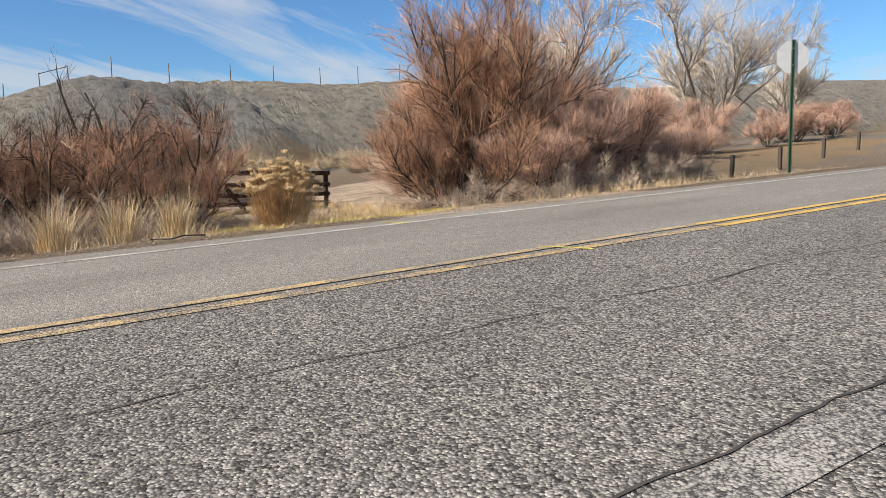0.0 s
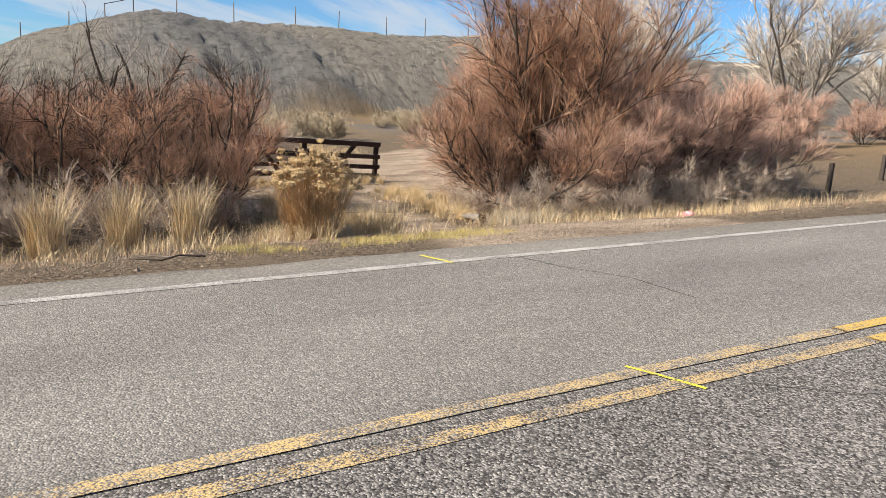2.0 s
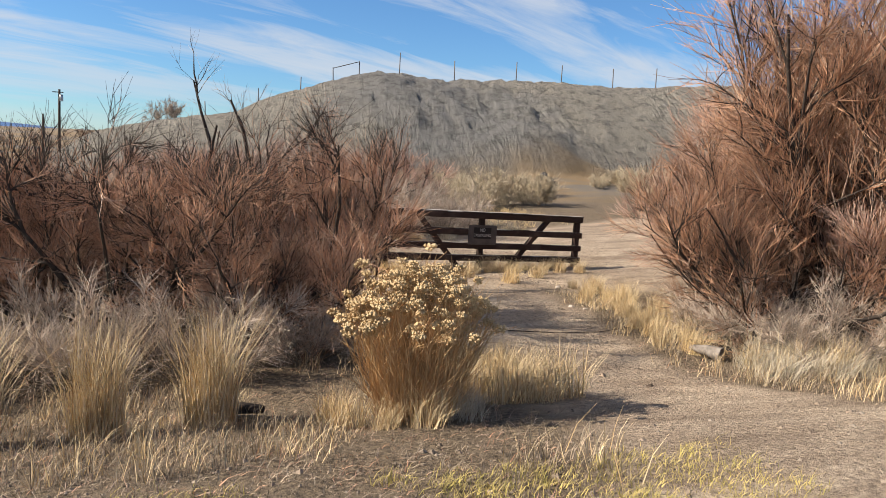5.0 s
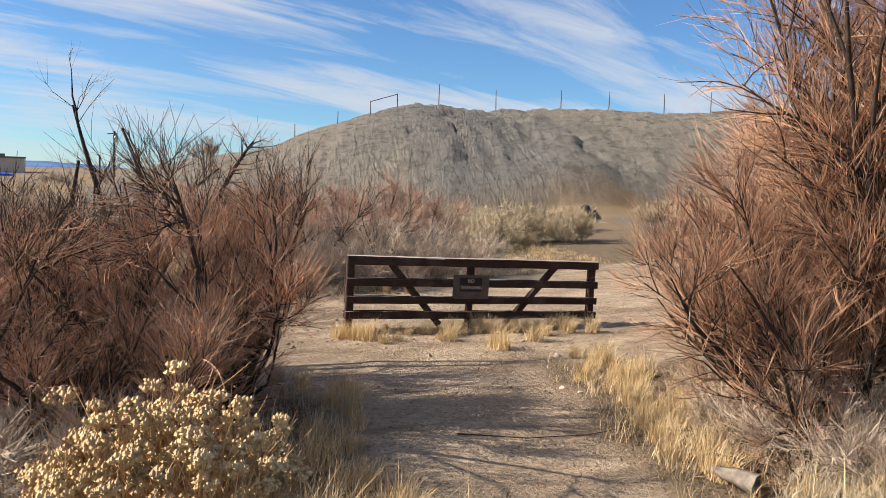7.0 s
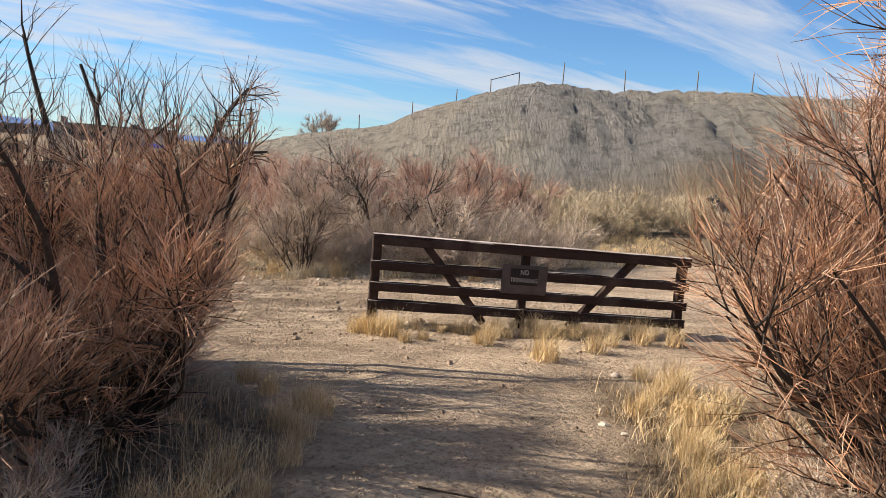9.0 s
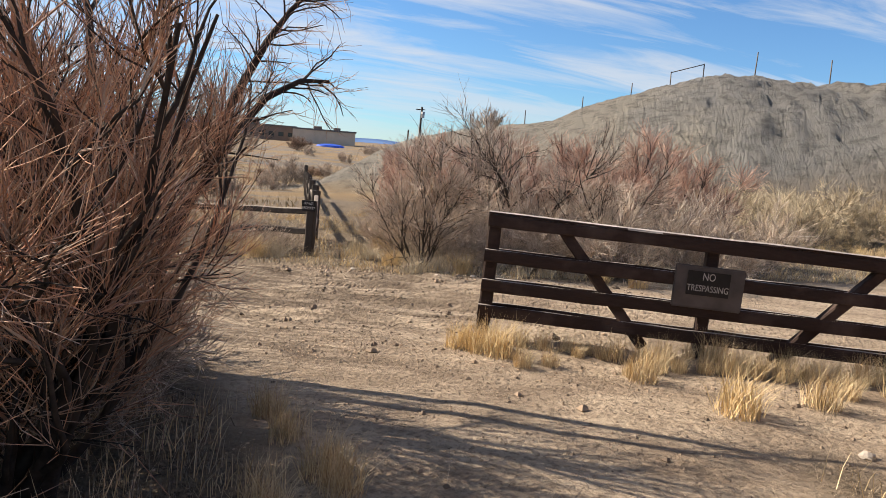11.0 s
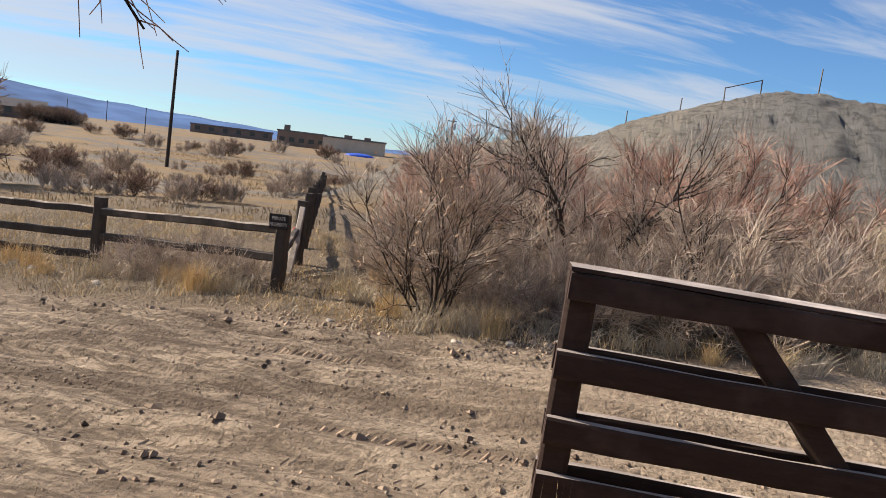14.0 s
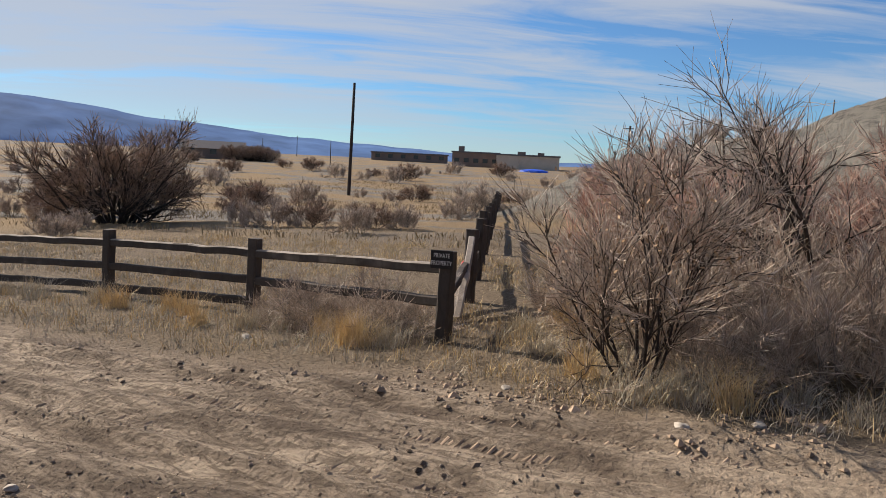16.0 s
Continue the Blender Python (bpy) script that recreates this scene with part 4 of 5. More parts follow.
dark_c = bush_meshes(6, 15, 3.2, 36, M_BARK, M_TWIG_GREY, (6, 5, 5), 0.45, 0.066, 0.0022, 0.30, lean=(0.16, 0.0), low=0.1, dark=0.7, wob=0.17,
                     keep=kept_off(3.45, 16.75, lambda x, y, z: ((x < 4.5) & (y < 17.15)) | ((z > 1.5) & (x < 4.7) & (y < 17.2))))
grey_tree = bush_meshes(7, 4, 3.3, 26, M_BARK, M_TWIG_GREY, (10, 8, 6), 0.12, 0.045, 0.0030, 0.30, wob=0.2, dark=0.75, low=0.25)
grey_low = bush_meshes(8, 26, 1.25, 68, M_BARK_GREY, M_TWIG_GREY, (5, 5, 5), 0.5, 0.014, 0.0036, 0.28, low=0.05, whole=True, plume=36, dark=0.3)
leafy = bush_meshes(19, 12, 1.9, 30, M_BARK, M_TWIG_GREY, (8, 7, 5), 0.2, 0.019, 0.0029, 0.26, wob=0.2, dark=0.85, low=0.12)
pink = bush_meshes(10, 12, 2.2, 50, M_BARK, M_TWIG_PINK, (8, 7, 7), 0.4, 0.030, 0.0042, 0.30, whole=True, wob=0.19, dark=0.4)
small = bush_meshes(11, 16, 1.0, 66, M_BARK_GREY, M_TWIG_GREY, (5, 5, 4), 0.35, 0.012, 0.0065, 0.22, low=0.05, whole=True)
small_red = bush_meshes(12, 16, 1.3, 58, M_BARK, M_TWIG_BROWN, (5, 5, 5), 0.35, 0.015, 0.0075, 0.28, low=0.05, whole=True)
sage = bush_meshes(16, 20, 1.2, 60, M_BARK_GREY, M_TWIG_SAGE, (5, 5, 5), 0.4, 0.012, 0.0060, 0.24, low=0.05, whole=True, dark=0.3)
far_big = bush_meshes(13, 34, 4.2, 68, M_BARK, M_TWIG_BROWN, (8, 7, 5), 1.3, 0.055, 0.0095, 0.5, low=0.08, whole=True, dark=0.7)
cotton = bush_meshes(14, 5, 11.0, 38, M_BARK_GREY, M_TWIG_PALE, (10, 9, 8), 0.35, 0.060, 0.012, 0.9, low=0.22, lift=0.03, wob=0.16, dark=0.35)
tumble = bush_meshes(15, 60, 0.75, 88, M_BARK_GREY, M_TWIG_GREY, (5, 4, 3), 0.5, 0.005, 0.0026, 0.2, low=0.05, lift=-0.02, wob=0.2, whole=True)


def leaf_mesh(seed, n, spread, z0, z1):
    rng = np.random.RandomState(seed)
    p = np.stack([rng.normal(0, spread, n), rng.normal(0, spread, n), rng.uniform(z0, z1, n)], 1)
    a, b = unit(rng.normal(size=(n, 3))), unit(rng.normal(size=(n, 3)))
    a, b = a * rng.uniform(0.015, 0.035, (n, 1)), b * 0.012
    v = np.stack([p - a, p - b, p + a, p + b], 1).reshape(-1, 3)
    i = np.arange(n)[:, None] * 4
    return mesh_of("dead_leaves", v, np.concatenate([i, i + 1, i + 2, i + 3], 1), M_LEAF)


def build_shrubs():
    G1, G2, G3 = "tamarisks beside the path mouth", "dark tamarisks before the dirt road", "shrubs along the back fence"
    shrub("tamarisk", 11.9, 13.7, "tall reddish bare tamarisk rising over lower shrubs", "shrub", big, G1)
    for x, y, me, turn, s in ((10.6, 13.3, red_a, 0, 1.0), (13.3, 12.9, red_b, 40, 1.0), (12.2, 12.4, red_b, 200, 0.75), (15.0, 12.7, red_b, 150, 0.95),
                              (16.4, 12.6, red_b, 260, 0.6), (12.8, 15.0, red_b, 30, 1.15), (14.5, 14.8, red_b, 90, 1.2), (12.4, 16.8, red_b, -30, 0.85)):
        shrub("tamarisk", x, y, TAM, "shrub", me, G1, turn, s)
    for x, y, turn, s in ((10.2, 12.0, 0, 0.75), (11.6, 11.6, 90, 0.8), (13.0, 11.5, 200, 0.85), (14.6, 11.4, 300, 0.9), (16.4, 11.6, 20, 0.8), (9.7, 13.2, 50, 0.7)):
        shrub("brush", x, y, "grey tangle of dead brush at the foot of tamarisks", "shrub", grey_low, "grey brush", turn, s)
    for x, y, me, turn, s in ((4.5, 14.7, dark_a, 0, 1.0), (3.45, 16.75, dark_c, 0, 1.0), (2.4, 14.8, dark_b, 60, 1.0), (1.2, 14.9, dark_a, 140, 0.95), (-0.6, 15.3, dark_b, 200, 0.9),
                              (3.6, 13.9, dark_b, 290, 0.72), (-2.6, 15.0, dark_b, 20, 0.9), (3.0, 15.85, dark_b, 130, 0.95)):
        shrub("tamarisk", x, y, "dark-limbed bare tamarisk with rusty twigs", "shrub", me, G2, turn, s)
    for x, y, turn, s in ((3.2, 13.0, 10, 0.8), (1.9, 13.4, 100, 0.8), (0.4, 13.2, 190, 0.9), (4.3, 13.3, 250, 0.6), (-1.5, 13.4, 40, 0.9), (3.9, 16.1, 80, 0.75), (3.2, 16.5, 170, 0.9), (4.2, 15.6, 10, 0.6)):
        shrub("brush", x, y, "grey tangle of dead brush at the foot of tamarisks", "shrub", grey_low, "grey brush", turn, s)
    shrub("bare_tree", 5.62, 25.0, "small bare grey tree with thin open branches", "tree", grey_tree, G3)
    shrub("bare_tree", 7.0, 24.6, "small bare grey tree with thin open branches", "tree", grey_tree, G3, 130, 0.66)
    shrub("leafy_shrub", 4.4, 23.0, "bare shrub that keeps some dead leaves", "shrub", leafy, G3, 0, 1.0, leaf_mesh(3, 650, 0.36, 0.5, 1.7))
    for x, y, me, turn, s in ((7.4, 27.0, pink, 0, 1.05), (8.3, 27.6, pink, 120, 0.95), (4.1, 26.3, pink, 200, 0.9), (3.3, 29.0, pink, 30, 0.9), (2.5, 31.8, pink, 90, 0.95),
                              (1.6, 35.2, pink, 300, 0.95), (0.2, 39.0, pink, 10, 1.0), (5.4, 29.0, pink, 150, 1.0), (4.4, 33.0, pink, 240, 1.0), (-1.2, 43.5, pink, 80, 1.0), (6.9, 31.5, pink, 330, 0.9)):
        shrub("pink_shrub", x, y, "pinkish bare shrub with dense fine twigs", "shrub", me, G3, turn, s)
    for x, y, turn, s in ((6.4, 24.2, 0, 1.0), (7.3, 23.9, 80, 1.0), (8.2, 25.2, 160, 1.0), (5.2, 24.6, 220, 0.95), (5.0, 23.4, 10, 0.6), (3.7, 25.0, 60, 0.8), (5.9, 23.5, 30, 0.7), (8.6, 24.3, 250, 0.9), (9.4, 25.6, 310, 1.0), (4.7, 25.6, 90, 0.9), (6.0, 26.0, 0, 1.0), (7.6, 26.0, 45, 1.0), (3.2, 27.6, 120, 0.8)):
        shrub("brush", x, y, "grey low brush under the bare trees", "shrub", grey_low, "grey brush", turn, s)
    for x, y, turn, s in ((0.9, 23.95, 0, 1.0), (1.65, 23.9, 100, 0.85), (0.2, 24.1, 200, 0.7)):
        shrub("tumbleweed", x, y, "grey dry tumbleweed piled against the fence", "shrub", tumble, "tumbleweeds", turn, s)
    rng = random.Random(4)
    for x, y, s in ((-20.4, 37.6, 1.0), (-27.5, 40.5, 0.55)):
        shrub("plain_shrub", x, y, "large dark bare shrub out on the plain", "shrub", far_big, "large plain shrubs", rng.uniform(0, 360), s)
    spots = [(-13.2, 38.9, 1.0), (-11.8, 39.4, 0.9), (-14.6, 38.6, 0.9), (-8.2, 37.2, 0.9), (-27, 52, 1.5), (-10.8, 51, 1.6), (10.6, 31, 1.0), (12.0, 32, 1.1), (13.5, 34, 1.2), (11.4, 36, 1.1), (15.2, 33.5, 1.0), (9.0, 35, 1.0), (16.8, 38, 0.9), (13, 39, 1.0)]
    for _ in range(46):
        x, y, s = rng.uniform(5, 26), rng.uniform(31, 44), rng.uniform(0.5, 1.0)
        if not (abs(x - 18.5) < 2.6 and y > 36):
            spots.append((x, y, s))
    for _ in range(62):
        a, d = radians(rng.uniform(100, 165)), rng.uniform(38, 170) ** 1.0
        x, y = 5 + d * math.cos(a), 18 + d * math.sin(a)
        if not (x > -14 and y > 44):
            spots.append((x, y, rng.uniform(0.6, 1.5) * (1 + d / 200)))
    for _ in range(60):
        a, d = radians(rng.uniform(112, 168)), rng.uniform(22, 75)
        spots.append((5 + d * math.cos(a), 18 + d * math.sin(a), rng.uniform(0.35, 0.9)))
    for k, (x, y, s) in enumerate(spots):
        shrub("sagebrush", x, y, "low dry shrub on the tan plain", "shrub", sage if x > 6 else small_red if k % 3 == 1 else small, "plain shrubs", rng.uniform(0, 360), s)
    shrub("hill_bush", -1.9, 66.3, "lone bush on the crest of the hill", "shrub", small, "", 0, 1.6)
    for x, y, turn, s in ((45, 30, 0, 1.0), (50, 33, 120, 0.9), (36, 35, 210, 1.0), (31, 33, 60, 0.9), (60, 33, 300, 0.8)):
        shrub("cottonwood", x, y, "tall bare pale cottonwood beyond the shrubs", "tree", cotton, "bare cottonwoods", turn, s)
    for k in range(9):
        x, y = 20 + 4.2 * k + rng.uniform(-1, 1), 17 + 1.0 * k + rng.uniform(-2, 2)
        shrub("tamarisk", x, y, TAM, "shrub", red_b if k % 2 else pink, "roadside tamarisks", rng.uniform(0, 360), rng.uniform(0.7, 1.0))
    for k in range(8):
        a, d = radians(134 - 0.35 * k), 190 + 6 * (k % 3)
        shrub("far_tree", 5.75 + d * math.cos(a), 17 + d * math.sin(a), "bare tree by the far house", "tree", far_big, "trees by the far house", 40 * k, 0.9)


# ---- grass ----
def rabbitbrush(x, y):
    rng = np.random.RandomState(5)
    e = thing("rabbitbrush", (x, y, gz(x, y)), "dried rabbitbrush with straw stems and creamy yellow flower heads", "shrub")
    n = 300
    az, far = rng.uniform(0, 2 * math.pi, n), np.sqrt(rng.uniform(0, 1, n))
    tilt = radians(17) * far
    start = np.stack([0.3 * np.cos(az) * far, 0.3 * np.sin(az) * far, np.full(n, -0.03)], 1)
    way = np.stack([np.sin(tilt) * np.cos(az), np.sin(tilt) * np.sin(az), np.cos(tilt)], 1)
    long = (1.26 - 0.36 * far ** 2) * rng.uniform(0.82, 1.05, n)
    lines = run(rng, start, way, long, 6, 0.075, 0.02)
    _, s1, d1, _ = sprout(rng, lines, 10, 0.06, 0.95, 34, 0.08)
    side = run(rng, s1, d1, rng.uniform(0.1, 0.3, len(s1)), 3, 0.07, 0.03)
    v, f = joined([tubes(lines, np.full(n, 0.0036), np.full(n, 0.002), 3), tubes(side, np.full(len(side), 0.0022), np.full(len(side), 0.0013), 3)])
    part("stem_mass", mesh_of("stem_mass", v, f, M_RABBIT), e, kind="stuff")
    tips = np.concatenate([lines[::2, -1], side[::34, -1]])
    tips = tips[tips[:, 2] > 0.72]
    # each head is a tuft of small seed puffs
    octa = np.array([[1, 0, 0], [-1, 0, 0], [0, 1, 0], [0, -1, 0], [0, 0, 1], [0, 0, -1.0]])
    of = np.array([[0, 2, 4], [2, 1, 4], [1, 3, 4], [3, 0, 4], [2, 0, 5], [1, 2, 5], [3, 1, 5], [0, 3, 5]])
    per = 46
    c = np.repeat(tips, per, 0)
    off = unit(rng.normal(size=(len(c), 3))) * np.array([[0.052, 0.052, 0.030]]) * rng.uniform(0.4, 1.1, (len(c), 1))
    size = np.repeat(rng.uniform(0.7, 1.3, len(tips)), per)[:, None]
    c = c + off * size
    puff = octa[None] * rng.uniform(0.009, 0.015, (len(c), 1, 1)) * rng.uniform(0.7, 1.3, (len(c), 6, 1))
    v = (c[:, None] + puff).reshape(-1, 3)
    f = (np.arange(len(c))[:, None, None] * 6 + of[None]).reshape(-1, 3)
    part("bloom_mass", mesh_of("bloom_mass", v, f, M_HEADS), e, "creamy yellow dried flower heads", kind="stuff")


def build_grass():
    tall = [tuft_mesh("tall_blades", 20 + k, 460, 0.2, 1.0, 0.34, 0.0040, M_STRAW) for k in range(2)]
    gold = [tuft_mesh("blades", 30 + k, 170, 0.15, 0.38, 0.6, 0.0032, M_STRAW_GOLD) for k in range(3)]
    pale = [tuft_mesh("blades", 40 + k, 190, 0.17, 0.44, 0.55, 0.0032, M_STRAW) for k in range(3)]
    grey = [tuft_mesh("blades", 50 + k, 190, 0.2, 0.34, 0.8, 0.0032, M_STRAW_GREY) for k in range(2)]

    stalks = {"tall_blades": tuft_mesh("stalks", 60, 34, 0.16, 1.25, 0.22, 0.0034, M_STRAW), "blades": tuft_mesh("stalks", 61, 16, 0.12, 0.55, 0.3, 0.0024, M_STRAW)}

    def clump(me, x, y, s, turn, label, group):
        e = thing("grass_clump", (x, y, gz(x, y)), label, "grass", group, turn)
        e.scale = (s, s, s)
        part("tuft", me, e, kind="stuff")
        part("stalk_mass", stalks[me.name.split(".")[0]], e, "thin taller seed stalks", kind="stuff")
    rng = random.Random(9)
    for k, (x, y, s) in enumerate(((1.75, 10.9, 1.0), (2.6, 10.9, 0.95), (3.4, 11.0, 1.0), (0.75, 11.0, 0.9), (-0.3, 11.0, 0.9), (-1.4, 10.8, 0.8))):
        clump(tall[k % 2], x, y, s, rng.uniform(0, 360), "tall straw-coloured bunch grass beside the road", "tall bunch grass")
    for k in range(40):
        t = k / 39
        x, y = 6.0 + 4.1 * t, 18.42 + 0.62 * t + (rng.uniform(-0.2, 0.05) if k % 2 else rng.uniform(-0.75, -0.1))
        clump((gold if k < 5 else pale)[k % 3], x, y, rng.uniform(0.7, 0.95) if k < 5 else rng.uniform(0.35, 0.75), rng.uniform(0, 360), "dry golden grass clump under the gate", "grass clumps under the gate")
    edge = [(5.75, 11.1), (6.05, 11.3), (6.2, 10.9), (5.55, 11.6), (6.1, 12.4), (5.9, 12.9), (5.6, 13.4), (5.75, 13.0), (9.1, 12.0), (9.5, 11.8), (10.0, 11.6), (10.5, 11.4), (8.75, 12.6), (8.95, 13.2), (8.7, 13.9), (9.0, 14.5), (9.2, 15.2),
            (9.6, 15.8), (9.3, 14.0), (9.5, 16.6), (8.9, 15.6), (9.8, 14.9), (5.9, 14.6), (6.1, 15.2), (8.3, 17.5), (8.9, 17.8), (7.6, 17.9)]
    for k, (x, y) in enumerate(edge):
        clump(pale[k % 3] if k % 4 else gold[k % 3], x + rng.uniform(-0.1, 0.1), y + rng.uniform(-0.1, 0.1), rng.uniform(0.6, 1.15), rng.uniform(0, 360), "pale dry grass clump at the edge of the path", "grass clumps by the path")
    for k in range(18):
        t = k / 17
        clump(pale[k % 3] if k % 3 else gold[k % 3], 8.75 + 0.6 * t + rng.uniform(-0.22, 0.22), 12.9 + 3.8 * t + rng.uniform(-0.15, 0.15), rng.uniform(0.5, 0.9), rng.uniform(0, 360), "pale dry grass clump at the edge of the path", "grass clumps by the path")
    for k, (x, y) in enumerate(((4.65, 10.3), (4.95, 10.25), (4.4, 10.5), (5.25, 10.4), (5.4, 10.7), (4.3, 10.8))):
        clump((pale + grey)[k % 5], x, y, rng.uniform(0.6, 0.95), rng.uniform(0, 360), "pale grass clump at the foot of the rabbitbrush", "grass clumps by the path")
    for k, (x, y) in enumerate(((6.0, 11.3), (6.3, 11.6), (5.8, 11.0), (5.5, 11.2), (6.1, 11.9), (5.6, 11.9), (6.4, 11.1), (5.2, 11.3))):
        clump(pale[k % 3], x, y, rng.uniform(1.0, 1.3), rng.uniform(0, 360), "long pale grass clump by the rabbitbrush", "grass clumps by the path")
    for k, (x, y) in enumerate(((8.9, 11.4), (9.2, 11.7), (9.5, 11.4), (9.7, 11.9), (9.3, 12.2), (9.9, 11.5), (10.3, 11.8), (9.0, 11.9), (5.9, 13.6), (6.0, 14.2), (5.8, 14.9), (5.9, 15.4), (5.6, 14.0), (5.5, 15.8), (5.3, 13.4), (5.2, 16.2))):
        clump(grey[k % 2] if k < 8 else pale[k % 3], x, y, rng.uniform(1.0, 1.3) if k < 8 else rng.uniform(0.5, 0.8), rng.uniform(0, 360), "weathered grey grass clump at the edge of the path", "grass clumps by the path")
    for k, (x, y) in enumerate(((1.55, 23.1), (1.7, 23.0), (-0.55, 23.15), (-2.4, 23.5), (-3.9, 23.4), (0.4, 23.5), (-1.6, 23.7), (4.9, 22.6), (5.6, 22.95), (4.0, 22.95), (2.9, 24.4), (6.4, 22.9), (7.2, 22.8), (8.0, 23.0), (8.7, 23.4), (1.0, 23.4), (2.0, 23.2), (0.0, 23.3), (-1.1, 23.5), (-3.0, 23.7), (-4.8, 23.5), (5.2, 22.6), (6.0, 22.7), (6.8, 23.0), (7.7, 22.7), (4.5, 22.5), (3.4, 23.6), (3.1, 25.2))):
        clump(gold[k % 3] if k < 3 or k % 3 == 0 else grey[k % 2], x, y, rng.uniform(0.7, 1.1), rng.uniform(0, 360), "dry grass clump beside the dirt road", "grass clumps by the fence")
    # everything between
    R = np.random.RandomState(77)

    def field(name, n, x0, x1, y0, y1, keep, per, radius, h, lean, width, mat, label):
        x, y = R.uniform(x0, x1, n), R.uniform(y0, y1, n)
        ok = keep(x, y)
        x, y = x[ok], y[ok]
        hh = h * R.uniform(0.5, 1.3, len(x))
        x, y, hh = np.repeat(x, per), np.repeat(y, per), np.repeat(hh, per)
        x, y = x + R.normal(0, radius, len(x)), y + R.normal(0, radius, len(y))
        roots = np.stack([x, y, ground_height(x, y) - 0.01], 1)
        v, f = blades(R, roots, hh, np.full(len(x), lean), np.full(len(x), width))
        tagged(part(name, mesh_of(name, v, f, mat)), label, "grass", kind="stuff")

    def off_track(lo):
        return lambda x, y: (track_amount(x, y) < lo) & (across(x, y) > 4.6) & (fbm(x * 0.5, y * 0.5, 3, 2) > 0.42)
    field("dry_grass", 5200, -7, 19, 8.6, 18.5, off_track(0.3), 14, 0.09, 0.19, 0.8, 0.0030, M_LITTER, "short weathered dry grass over the verge")
    field("dry_grass", 2600, -7, 16, 8.4, 18.5, off_track(0.5), 14, 0.07, 0.26, 0.6, 0.0028, M_STRAW, "pale straw grass over the verge")
    field("dry_grass", 4200, -14, 14, 22, 34, off_track(0.3), 12, 0.09, 0.2, 0.7, 0.0035, M_STRAW_GOLD, "golden grass behind the fence")
    field("dry_grass", 3000, -14, 12, 22, 30, off_track(0.3), 12, 0.1, 0.14, 1.0, 0.0035, M_STRAW_GREY, "short weathered grass behind the fence")
    field("plain_grass", 9000, -70, 16, 34, 110, lambda x, y: (fbm(x * 0.12, y * 0.12, 3, 1) > 0.5) & ~((y > 44) & (x > -10)), 6, 0.25, 0.28, 0.8, 0.014, M_PLAIN_GRASS, "patches of golden grass over the plain")
    field("green_grass", 330, 3.0, 6.4, 8.05, 8.9, lambda x, y: fbm(x * 1.5, y * 1.5, 2, 4) > 0.45, 14, 0.06, 0.08, 1.0, 0.0025, M_SEDGE, "low yellow-green grass at the road edge")
    field("verge_litter", 6500, -7, 18, 7.9, 10.5, lambda x, y: (track_amount(x, y) < 0.6) & (across(x, y) > 3.9), 7, 0.07, 0.05, 2.2, 0.0026, M_LITTER, "flattened dry stalks on the verge")
    field("dead_twigs", 2600, -7, 18, 8.0, 13.5, lambda x, y: (track_amount(x, y) < 0.4) & (across(x, y) > 4.0), 5, 0.12, 0.07, 2.6, 0.003, M_TWIG_DARK, "dark dead twigs strewn on the verge")
    field("track_litter", 3200, -5, 11, 9, 22.5, lambda x, y: (fbm(x * 0.9, y * 0.9, 3, 3) > 0.48) & (across(x, y) > 4.5), 5, 0.08, 0.045, 2.4, 0.0024, M_LITTER, "scattered straw on the bare track")


